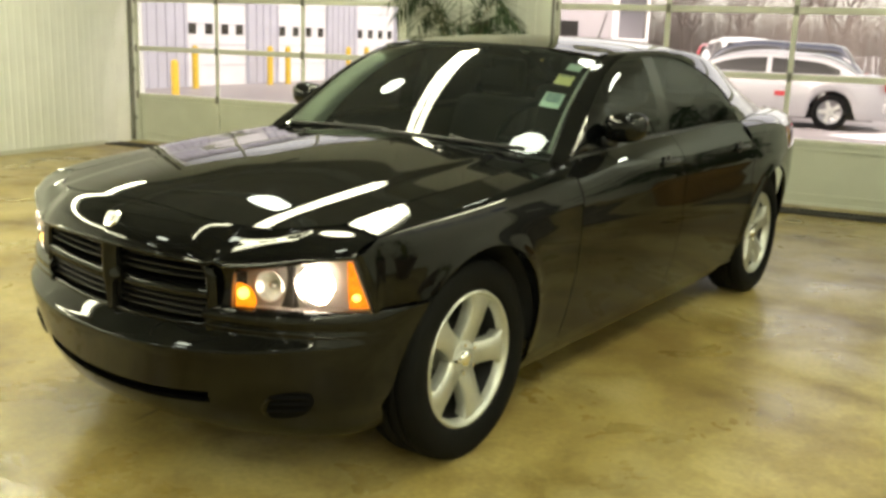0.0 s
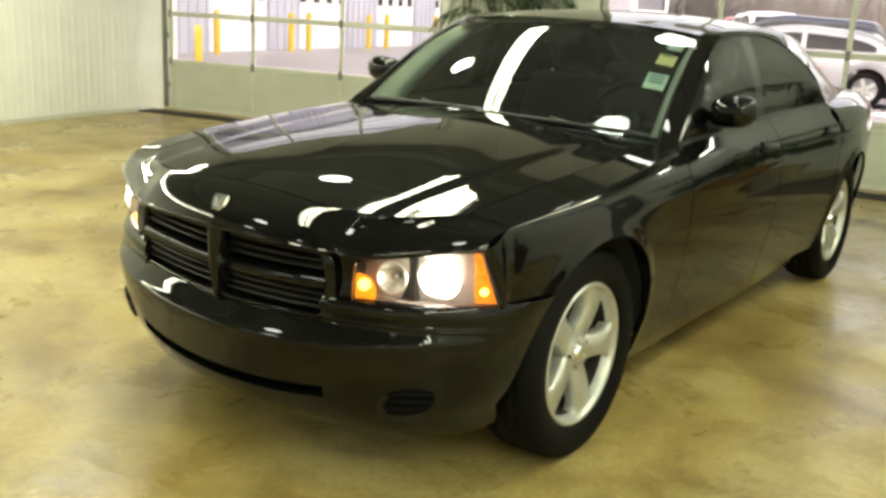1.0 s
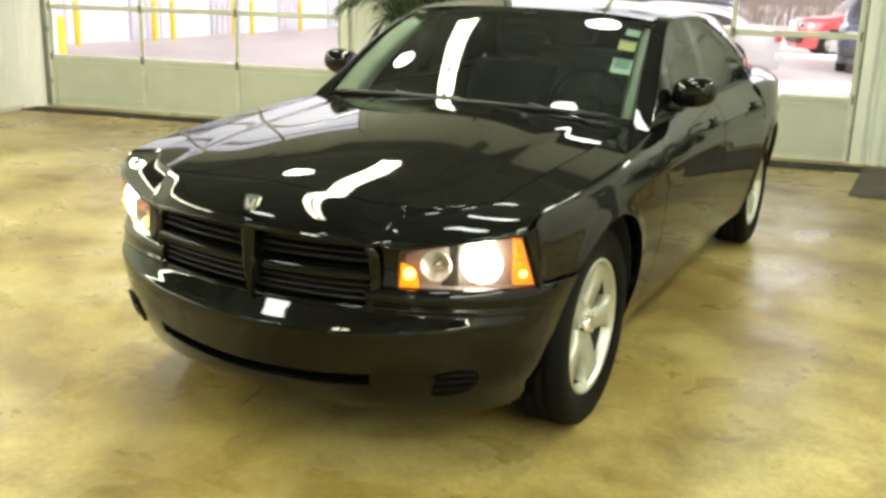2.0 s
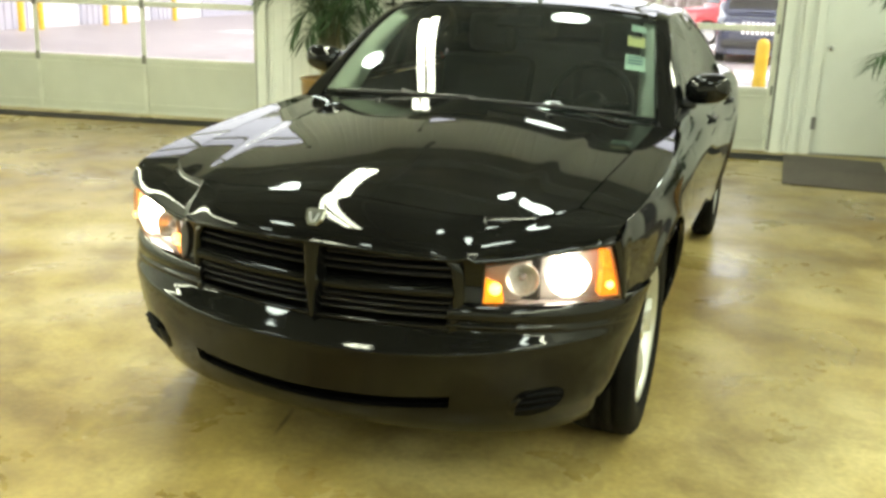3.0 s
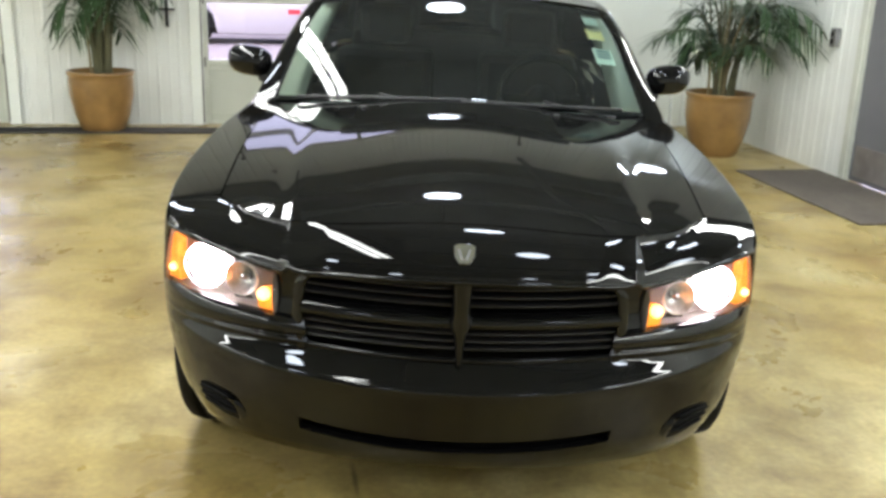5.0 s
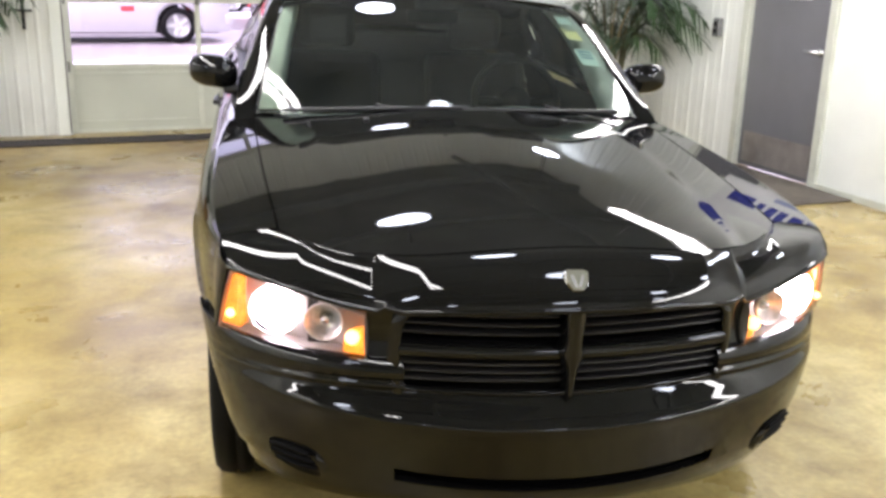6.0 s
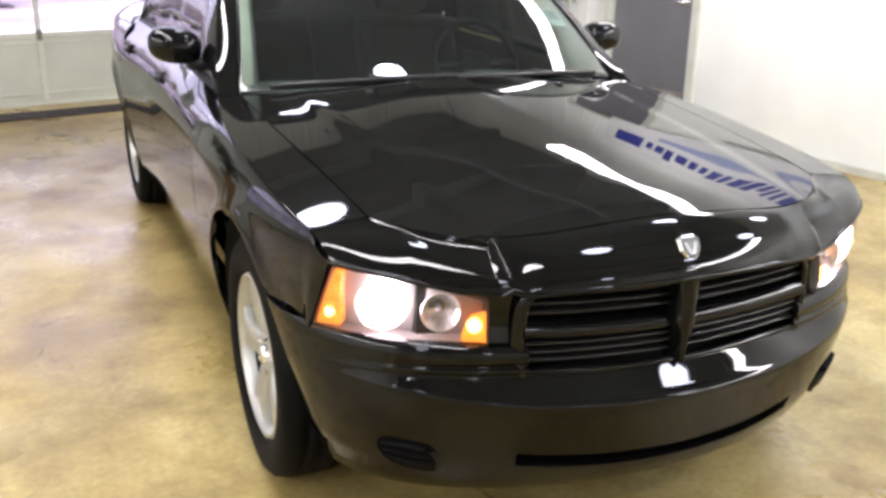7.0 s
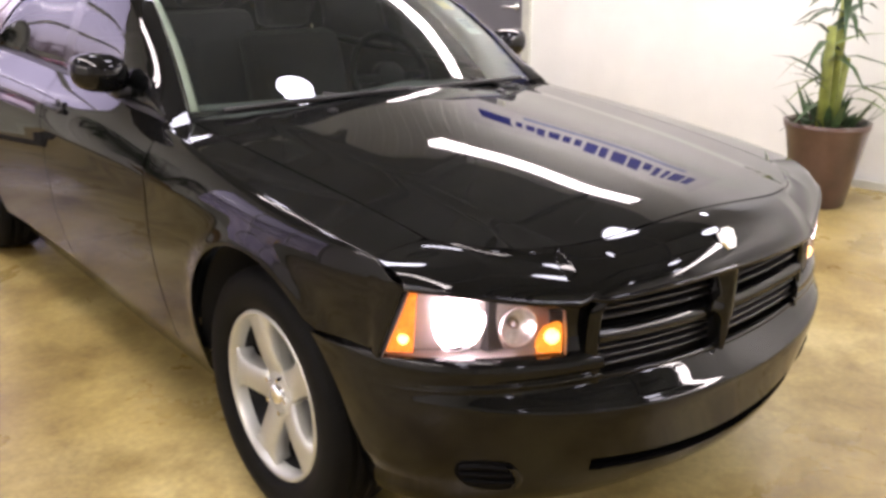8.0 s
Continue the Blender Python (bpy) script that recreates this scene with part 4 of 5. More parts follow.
# mirrors
for s in (1, -1):
    bm = bmesh.new()
    rings = []
    for t, (sx, sz, dy) in zip(steps(0, 1, 6), ((0.75, 0.72, 0.0), (0.95, 0.94, 0.02), (1.0, 1.0, 0.05), (0.98, 0.97, 0.075), (0.86, 0.84, 0.10), (0.62, 0.58, 0.118), (0.25, 0.2, 0.125))):
        ring = []
        for k in range(28):
            a = 2 * math.pi * k / 28
            px = 0.098 * sx * math.copysign(abs(math.cos(a)) ** 0.72, math.cos(a))
            pz = 0.064 * sz * math.copysign(abs(math.sin(a)) ** 0.75, math.sin(a))
            ring.append(bm.verts.new((0.890 + px * (1 if px > 0 else 0.9), 1.075 - dy, 1.122 + pz + 0.010 * px / 0.098)))
        rings.append(ring)
    for a, b in zip(rings, rings[1:]):
        for k in range(28):
            bm.faces.new((a[k], a[(k + 1) % 28], b[(k + 1) % 28], b[k]))
    bm.faces.new(rings[-1])
    bmesh.ops.recalc_face_normals(bm, faces=bm.faces[:])
    mir = part("door_mirror", bm if s > 0 else mirrored(bm), PAINT, car, "black door mirror", smooth=True)
    g = bmesh.new()
    ring = [g.verts.new((0.890 + 0.074 * math.copysign(abs(math.cos(a)) ** 0.72, math.cos(a)), 1.073, 1.122 + 0.047 * math.copysign(abs(math.sin(a)) ** 0.75, math.sin(a)))) for a in steps(0, 2 * math.pi, 27)[:-1]]
    g.faces.new(ring)
    part("mirror_glass", g if s > 0 else mirrored(g), CHROME, mir)
    st = box(0.775, 0.86, 0.985, 1.05, 1.035, 1.075, bevel=0.015)
    part("mirror_foot", st if s > 0 else mirrored(st), BLACK, mir, smooth=True)

# cabin
rows = []
for v in steps(0, 1, 6):
    rows.append([(u * 0.66, 0.66 + 0.08 * u * u + 0.42 * v, 0.965 + 0.03 * v - 0.08 * max(0, v - 0.8) / 0.2 + (0.025 * math.exp(-((u - 0.52) / 0.25) ** 2) * v)) for u in steps(-1, 1, 24)])
part("dashboard", panel(rows, 0.08, away=Vector((0, 0.8, 0.5))), DASH, car, "dark plastic dashboard", smooth=True)
sw = bmesh.new()
m = pose(0.375, 1.16, 1.00, 68, 0, 0)
ring = []
for a in steps(0, 2 * math.pi, 40):
    ring.append([m @ Vector(((0.185 + 0.016 * math.cos(b)) * math.cos(a), (0.185 + 0.016 * math.cos(b)) * math.sin(a), 0.016 * math.sin(b))) for b in steps(0, 2 * math.pi, 10)])
sheet(ring, bm=sw)
for ang in (0, math.pi, -math.pi / 2):
    add_cyl(sw, m @ Vector((0, 0, -0.02)), m @ Vector((0.18 * math.cos(ang), 0.18 * math.sin(ang), 0)), 0.02, seg=8)
add_cyl(sw, m @ Vector((0, 0, -0.04)), m @ Vector((0, 0, 0.015)), 0.075, 0.06, seg=20)
part("steering_wheel", sw, FLATBLACK, car, "dark steering wheel", smooth=True)


def seat_at(x, y, wide, name, tall=1.16):
    bm = bmesh.new()
    add_box(bm, x - wide, x + wide, y - 0.42, y + 0.08, 0.42, 0.56, bevel=0.05)
    q = len(bm.verts)
    add_box(bm, x - wide, x + wide, -0.07, 0.07, 0.0, tall - 0.52, bevel=0.055)
    bm.verts.ensure_lookup_table()
    for vv in bm.verts[q:]:
        vv.co = Vector((vv.co.x, y + 0.08 + vv.co.y + vv.co.z * 0.36, 0.52 + vv.co.z * 0.95))
    ob = part(name, bm, INTERIOR, car, "dark cloth seat", smooth=False)
    for dx in ([0] if wide < 0.4 else [-0.36, 0.36]):
        yy = y + 0.08 + (tall - 0.52) * 0.36
        part("headrest", box(x + dx - 0.14, x + dx + 0.14, yy - 0.03, yy + 0.09, tall - 0.02, tall + 0.19, bevel=0.05), INTERIOR, ob)
    return ob


seat_at(0.375, 1.72, 0.26, "front_seat")
seat_at(-0.375, 1.72, 0.26, "front_seat")
seat_at(0.0, 2.62, 0.64, "rear_seat", 1.20)
part("cabin_floor", box(-0.72, 0.72, 0.55, 3.4, 0.30, 0.34), INTERIOR, car)
part("parcel_shelf", box(-0.66, 0.66, 2.95, 3.42, 1.02, 1.05), INTERIOR, car)
part("rear_view_mirror", box(-0.11, 0.11, 1.19, 1.22, 1.315, 1.372, bevel=0.012), FLATBLACK, car)
rows = []
for v in steps(0, 1, 8):
    y = 1.34 + 1.28 * v
    rows.append([(u * 0.58, y, top_z(y) - 0.035 - 0.03 * u * u) for u in steps(-1, 1, 10)])
part("headliner", panel(rows, 0.0), LINER, car, "pale headliner", smooth=True)
rows = []
for t in steps(0.01, 0.30, 16):
    a, b = EDGE(t), DLO(t)
    w = 1.25 - 0.5 * t / 0.3
    rows.append([a + Vector((-0.006, 0.004, -0.008)), a + Vector((-0.05 * w, 0.045 * w, -0.02)), a + Vector((-0.080 * w, 0.10 * w, -0.03)), a + Vector((-0.045, 0.16, -0.02))])
both("pillar_trim", panel(rows, 0.0), LINER, "pale inner pillar trim")
both("door_lining", sheet([[(side_x(y, z) - 0.09, y, z) for z in steps(0.34, belt_z(y) - 0.01, 6)] for y in steps(0.68, 2.6, 10)]), INTERIOR)

mast = cyl((-0.15, 2.740, 1.428), (-0.15, 2.860, 1.628), 0.006, 0.003, seg=8)
add_cyl(mast, (-0.15, 2.735, 1.413), (-0.15, 2.745, 1.443), 0.018, 0.012, seg=12)
part("antenna", mast, BLACK, car, "short black antenna", smooth=True)


# ---------------------------------------------------------------- the hall
U0, U1, V0, V1, HH = ROOM_U0, ROOM_U1, ROOM_V0, ROOM_V1, ROOM_H
BAYS = ((-6.86, -3.00), (-1.20, 2.30))
DOOR_U = (2.67, 3.66)
GREY_V = (2.845, 3.805)

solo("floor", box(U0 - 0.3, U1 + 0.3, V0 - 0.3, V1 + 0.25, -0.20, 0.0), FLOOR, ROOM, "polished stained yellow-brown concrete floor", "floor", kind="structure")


def ribbed(u0, u1, z0, z1, pitch=0.20, deep=0.007):
    """A ribbed liner sheet in the plane y = 0, facing -y."""
    us, ds = [], []
    u = u0
    while u < u1 - 1e-6:
        for f, d in ((0.0, 0.0), (0.36, 0.0), (0.40, -0.003), (0.46, -0.003), (0.50, 0.0), (0.80, 0.0), (0.86, -deep), (0.94, -deep)):
            p = u + f * pitch
            if p < u1:
                us.append(p)
                ds.append(d)
        u += pitch
    us.append(u1)
    ds.append(0.0)
    bm = bmesh.new()
    lo = [bm.verts.new((a, d, z0)) for a, d in zip(us, ds)]
    hi = [bm.verts.new((a, d, z1)) for a, d in zip(us, ds)]
    for k in range(len(us) - 1):
        bm.faces.new((lo[k], lo[k + 1], hi[k + 1], hi[k]))
    return bm


def wall_run(name, m, spans, thick=0.18, label="white ribbed steel wall", plain=()):
    """A wall of solid pieces (u0, u1, z0, z1) with ribbed lining towards -y."""
    bm = bmesh.new()
    for u0, u1, z0, z1 in spans:
        add_box(bm, u0, u1, 0.004, thick, z0, z1)
    w = solo(name, bm, WALLW, m, label, "wall", kind="structure")
    for u0, u1, z0, z1 in spans:
        if (u0, u1) not in plain:
            part("lining_sheet", ribbed(u0, u1, z0, z1), WALLW, w)
    return w


BAY_TOP = 3.34
GALV = mat("dull_galvanised_steel", (0.20, 0.20, 0.175), rough=0.5, metal=0.3, vary=0.2, scale=10)
wall_run("wall_north", ROOM @ pose(0, V1, 0), [(U0, BAYS[0][0], 0, HH), (BAYS[0][1], BAYS[1][0], 0, HH), (BAYS[1][1], DOOR_U[0], 0, HH), (DOOR_U[1], U1, 0, HH),
         (BAYS[0][0], BAYS[0][1], BAY_TOP, HH), (BAYS[1][0], BAYS[1][1], BAY_TOP, HH), (DOOR_U[0], DOOR_U[1], 2.12, HH)])
wall_run("wall_west", ROOM @ pose(U0, 0, 0, 0, 0, 90), [(V0, V1, 0, HH)])
wall_run("wall_east", ROOM @ pose(U1, 0, 0, 0, 0, -90), [(-V1, -GREY_V[1], 0, HH), (-GREY_V[0], -V0, 0, HH), (-GREY_V[1], -GREY_V[0], 2.12, HH)], plain=((-GREY_V[0], -V0),))
wall_run("wall_south", ROOM @ pose(0, V0, 0, 0, 0, 180), [(-U1, -U0, 0, HH)])

bm = box(U0, U1, V0, V1, HH, HH + 0.1)
for k in range(9):
    v = V0 + 1.0 + k * 1.75
    add_box(bm, U0, U1, v - 0.05, v + 0.05, HH - 0.22, HH)
for u in (-4.5, -1.0, 2.4):
    add_box(bm, u - 0.04, u + 0.04, V0, V1, HH - 0.30, HH - 0.22)
solo("ceiling", bm, CEIL, ROOM, "grey sheet ceiling with steel joists", "ceiling", kind="structure")

# base trim along the ribbed walls
for name, m, a, b in (("baseboard", ROOM @ pose(U0, 0, 0, 0, 0, 90), V0, V1 - 0.5), ("baseboard", ROOM @ pose(U1, 0, 0, 0, 0, -90), -GREY_V[0], -V0)):
    solo(name, box(a, b, -0.030, -0.020, 0.0, 0.05), FRAMEG, m, "thin metal base trim along the wall", "trim", kind="structure")


# glazed bay doors: sections with a solid bottom and rows of panes
def bay_door(name, u0, u1, bars):
    d = thing(name, ROOM @ pose(0, V1 + 0.06, 0), "sectional bay door with clear panes over a solid pale panel", "bay door", kind="structure")
    rails = [0.0, 0.60, 1.19, 1.80, 2.41, 3.02, BAY_TOP - 0.03]
    part("bottom_panel", box(u0, u1, 0.0, 0.035, 0.03, 0.585), PANELG, d, "solid pale bottom panel")
    part("bottom_seal", box(u0, u1, -0.01, 0.04, 0.0, 0.03), FRAMEG, d)
    for z in (0.10, 0.53):
        part("panel_lip", box(u0, u1, -0.010, 0.0, z - 0.012, z + 0.012, bevel=0.004), PANELG, d)
    for z in rails[1:]:
        h = 0.030 if z > 0.7 else 0.022
        part("rail", box(u0, u1, -0.012, 0.045, z - h, z + h, bevel=0.006), FRAMEG, d)
    us = [u0] + list(bars) + [u1]
    for k, u in enumerate(us):
        w = 0.045 if k in (0, len(us) - 1) else 0.024
        a, b = max(u - w, u0), min(u + w, u1)
        part("stile", box(a, b, -0.020, 0.0, 0.03, BAY_TOP, bevel=0.004), FRAMEG, d)
        for z in (0.60, 1.19, 1.80):
            part("hinge", box(u - 0.022, u + 0.022, -0.036, -0.020, z - 0.045, z + 0.045, bevel=0.004), GALV, d)
    for z0, z1 in zip(rails[1:], rails[2:]):
        for a, b in zip(us, us[1:]):
            p = part("pane", box(a + 0.02, b - 0.02, 0.016, 0.020, z0 + 0.02, z1 - 0.02), PANE, d)
            p.visible_shadow = False
    for u in (u0, u1):
        s = 1 if u == u0 else -1
        tr = part("track", box(u - s * 0.055, u - s * 0.005, -0.105, -0.055, 0.02, BAY_TOP + 0.2, bevel=0.006), GALV, d, "galvanised door track")
        for k in range(4):
            z = 0.3 + 0.62 * k
            part("bracket", box(u - s * 0.075, u - s * 0.0, -0.060, -0.030, z - 0.03, z + 0.03), GALV, d)
    part("door_header", box(u0 - 0.06, u1 + 0.06, -0.055, -0.02, BAY_TOP, BAY_TOP + 0.12), FRAMEG, d)
    return d


bay_door("bay_door_1", BAYS[0][0], BAYS[0][1], (-5.56, -4.30))
bay_door("bay_door_2", BAYS[1][0], BAYS[1][1], (-0.05, 1.13))

# jamb trim and sill in front of the bays
for n, (u, w) in enumerate(((-2.93, 0.05), (-1.27, 0.05), (2.37, 0.05), (2.54, 0.03))):
    solo("trim", box(u - w, u + w, -0.05, -0.022, 0.0, BAY_TOP + 0.1, bevel=0.005), DOORW, ROOM @ pose(0, V1, 0), "white steel jamb trim beside the bay", "trim", kind="structure")

# drain channel with its grating
dr = thing("floor_drain", ROOM @ pose(0, 6.05, 0.0), "dark iron trench drain grating in the concrete floor", "drain", kind="structure")
part("channel", box(U0 + 0.02, 2.45, -0.125, 0.125, 0.0035, 0.006), DRAIN, dr)
for s in (-0.125, 0.125):
    part("edge_rail", box(U0 + 0.02, 2.45, s - 0.012, s + 0.012, 0.0, 0.016), DRAIN, dr)
bm = bmesh.new()
u = U0 + 0.04
while u < 2.43:
    add_box(bm, u, u + 0.018, -0.115, 0.115, 0.006, 0.016)
    u += 0.042
tagged(part("grating_bars", bm, DRAIN, dr), kind="stuff")

# white walk-through door
d = thing("door_1", ROOM @ pose(0, V1 + 0.02, 0), "closed white steel door with a round knob", "door", kind="structure")
u0, u1 = DOOR_U
part("leaf", box(u0 + 0.045, u1 - 0.045, 0.0, 0.045, 0.012, 2.07, bevel=0.004), DOORW, d)
for a, b, z0, z1 in ((u0 - 0.05, u0 + 0.04, 0, 2.16), (u1 - 0.04, u1 + 0.05, 0, 2.16), (u0 - 0.05, u1 + 0.05, 2.075, 2.16)):
    part("door_frame", box(a, b, -0.045, 0.05, z0, z1, bevel=0.006), DOORW, d)
kn = lathe([(0.0005, 0.075), (0.018, 0.073), (0.028, 0.06), (0.026, 0.045), (0.012, 0.035), (0.012, 0.01), (0.032, 0.006), (0.032, 0.0)], 20)
part("knob", kn, CHROME, d, "steel door knob", smooth=True, at=pose(u0 + 0.11, 0.0, 1.03, 90, 0, 0))
part("hinge", box(u0 + 0.02, u0 + 0.06, -0.055, -0.035, 1.62, 1.74), STEEL, d)
part("hinge", box(u0 + 0.02, u0 + 0.06, -0.055, -0.035, 0.25, 0.37), STEEL, d)
part("threshold", box(u0, u1, -0.03, 0.05, 0.0, 0.012), STEEL, d)

# grey steel door in the east wall
d = thing("door_2", ROOM @ pose(U1 + 0.02, 0, 0, 0, 0, -90), "closed dark grey steel door with a lever handle", "door", kind="structure")
a, b = -GREY_V[1], -GREY_V[0]
part("leaf", box(a + 0.045, b - 0.045, 0.0, 0.045, 0.012, 2.07, bevel=0.004), DOORG, d)
part("kick_plate", box(a + 0.09, b - 0.09, -0.006, 0.0, 0.05, 0.30, bevel=0.002), mat("worn_kick_plate", (0.34, 0.31, 0.30), rough=0.45, metal=0.6, vary=0.25, scale=8), d, "worn metal kick plate")
for p, q, z0, z1 in ((a - 0.04, a + 0.04, 0, 2.15), (b - 0.04, b + 0.04, 0, 2.15), (a - 0.04, b + 0.04, 2.075, 2.15)):
    part("door_frame", box(p, q, -0.045, 0.05, z0, z1, bevel=0.006), FRAMEG, d)
lv = cyl((b - 0.12, 0.0, 1.0), (b - 0.12, -0.055, 1.0), 0.011, seg=10)
add_cyl(lv, (b - 0.115, -0.05, 1.0), (b - 0.24, -0.05, 1.0), 0.010, seg=10)
add_cyl(lv, (b - 0.12, 0.0, 1.0), (b - 0.12, -0.008, 1.0), 0.028, seg=16)
part("lever_handle", lv, CHROME, d, "steel lever handle", smooth=True)
part("white_plate", box(-3.37, -3.12, -0.008, -0.0005, 1.37, 1.50), BANNERW, d, "small white plate")

sw = thing("light_switch", ROOM @ pose(U1 - 0.02, 4.13, 1.105, 0, 0, -90), "grey double wall switch on the ribbed wall", "switch")
part("box", box(-0.04, 0.04, -0.045, 0.0, -0.075, 0.075, bevel=0.006), STEEL, sw)
for z in (-0.03, 0.03):
    part("toggle", box(-0.012, 0.012, -0.060, -0.045, z - 0.018, z + 0.018, bevel=0.003), BLACK, sw)

# black slide bolt rack on the wall between the bays
hk = thing("wall_hook_rack", ROOM @ pose(-1.52, V1 - 0.02, 1.19), "black iron rack with three hooks on the wall", "hook rack")
part("backbar", box(-0.015, 0.015, -0.025, 0.0, -0.26, 0.34, bevel=0.004), BLACK, hk)
for z in (-0.10, 0.10, 0.30):
    part("hook", add_cyl(cyl((-0.075, -0.035, z), (0.075, -0.035, z), 0.011, seg=8), (0.0, 0.0, z), (0.0, -0.035, z), 0.012, seg=8), BLACK, hk)

# mats
for m, w, l, lab in ((ROOM @ pose(2.74, 5.44, 0, 0, 0, -10), 0.88, 1.57, "brown fibre doormat before the white door"), (ROOM @ pose(3.59, 3.28, 0), 0.74, 1.74, "brown fibre doormat before the grey door")):
    solo("floor_mat", box(-w / 2, w / 2, -l / 2, l / 2, 0.001, 0.013, bevel=0.004), MATG, m, lab, "mat", group="door mats")


# potted palms
def leaflet_sheet(bm, p, d, length, wide, sag):
    side = d.cross(Vector((0, 0, 1)))
    side = side.normalized() if side.length > 1e-4 else Vector((1, 0, 0))
    prev = None
    for k in range(4):
        t = k / 3
        c = p + d * length * t + Vector((0, 0, -sag * t * t))
        w = wide * (0.5 + 1.2 * t if t < 0.4 else 1.0 - (t - 0.4) * 1.55)
        w = max(w, 0.001)
        cur = (bm.verts.new(c - side * w + Vector((0, 0, 0.25 * w))), bm.verts.new(c), bm.verts.new(c + side * w + Vector((0, 0, 0.25 * w))))
        if prev:
            bm.faces.new((prev[0], prev[1], cur[1], cur[0]))
            bm.faces.new((prev[1], prev[2], cur[2], cur[1]))
        prev = cur


def palm(m, label, seed, tall, fronds, rim, high, glaze, lean=0.0, dense=1.0, spread=1.0):
    rnd = random.Random(seed)
    th = thing("potted_palm", m, label, "potted plant", group="potted palms")
    prof = [(rim * 0.60, 0.0), (rim * 0.67, 0.02), (rim * 0.84, high * 0.28), (rim * 0.97, high * 0.60), (rim * 0.985, high * 0.86), (rim * 0.97, high * 0.92), (rim * 1.02, high * 0.95), (rim * 1.03, high), (rim * 0.96, high * 1.005), (rim * 0.90, high * 0.98), (rim * 0.87, high * 0.86), (0.001, high * 0.86)]
    part("pot", lathe(prof, 48), glaze, th, "glazed brown ceramic pot", smooth=True)
    bm = lathe([(rim * 0.88, high * 0.875), (rim * 0.5, high * 0.90), (0.001, high * 0.91)], 24)
    for v in bm.verts:
        v.co.z += rnd.uniform(-0.01, 0.01)
    part("soil", bm, SOIL, th, smooth=True)
    for k in range(fronds):
        ang = rnd.uniform(0, 2 * math.pi)
        r0 = rnd.uniform(0.0, rim * 0.38)
        base = Vector((r0 * math.cos(ang), r0 * math.sin(ang), high * 0.88))
        ang += rnd.uniform(-0.6, 0.6)
        h = tall * rnd.uniform(0.38, 1.0)
        out = h * spread * rnd.uniform(0.25, 0.80)
        p0, p1 = base, base + Vector((math.cos(ang) * out * 0.06 + lean * 0.3, math.sin(ang) * out * 0.06, h * 0.72))
        p2 = base + Vector((math.cos(ang) * out * 0.6 + lean, math.sin(ang) * out * 0.6, h * 1.02))
        p3 = base + Vector((math.cos(ang) * out * 1.35 + lean, math.sin(ang) * out * 1.35, h * rnd.uniform(0.50, 0.92)))
        bez = [p0 * (1 - t)**3 + p1 * 3 * t * (1 - t)**2 + p2 * 3 * t * t * (1 - t) + p3 * t**3 for t in steps(0, 1, 14)]
        st = bmesh.new()
        for i, (a, b) in enumerate(zip(bez, bez[1:])):
            add_cyl(st, a, b, 0.002 + 0.010 * (1 - i / 14) ** 1.5, 0.002 + 0.010 * (1 - (i + 1) / 14) ** 1.5, seg=6, caps=False)
        fr = part("frond", st, STEM if rnd.random() < 0.8 else LEAFDRY, th, smooth=True)
        lf = bmesh.new()
        n = int(20 * dense)
        for i in range(n):
            t = 0.32 + 0.68 * i / (n - 1)
            j = min(int(t * 14), 13)
            p = bez[j].lerp(bez[j + 1], t * 14 - j)
            along = (bez[j + 1] - bez[j]).normalized()
            side = along.cross(Vector((0, 0, 1)))
            side = side.normalized() if side.length > 1e-3 else Vector((1, 0, 0))
            ln = 0.26 * (0.55 + 0.9 * math.sin(math.pi * min(0.98, (t - 0.26) / 0.76)))
            for s in (-1, 1):
                d = (along * rnd.uniform(0.45, 0.75) + side * s * rnd.uniform(0.6, 0.9) + Vector((0, 0, rnd.uniform(-0.15, 0.2)))).normalized()
                leaflet_sheet(lf, p, d, ln * rnd.uniform(0.8, 1.15), 0.011 * rnd.uniform(0.8, 1.3), ln * rnd.uniform(0.25, 0.65))
        tagged(part("foliage", lf, LEAF, fr, smooth=True), kind="stuff")
    return th


palm(ROOM @ pose(-2.10, 6.12, 0.0), "tall areca palm in a glazed brown ceramic pot by the wall", 3, 1.75, 36, 0.290, 0.545, POT, spread=0.58, dense=0.9)
palm(ROOM @ pose(3.38, 4.90, 0.0), "areca palm in a glazed brown ceramic pot beside the mats", 8, 1.36, 34, 0.295, 0.56, POT, dense=1.0, spread=0.85)
POT2 = mat("dark_glazed_ceramic", (0.095, 0.050, 0.036), rough=0.3, coat=0.4, vary=0.35, scale=7, blotch=3)


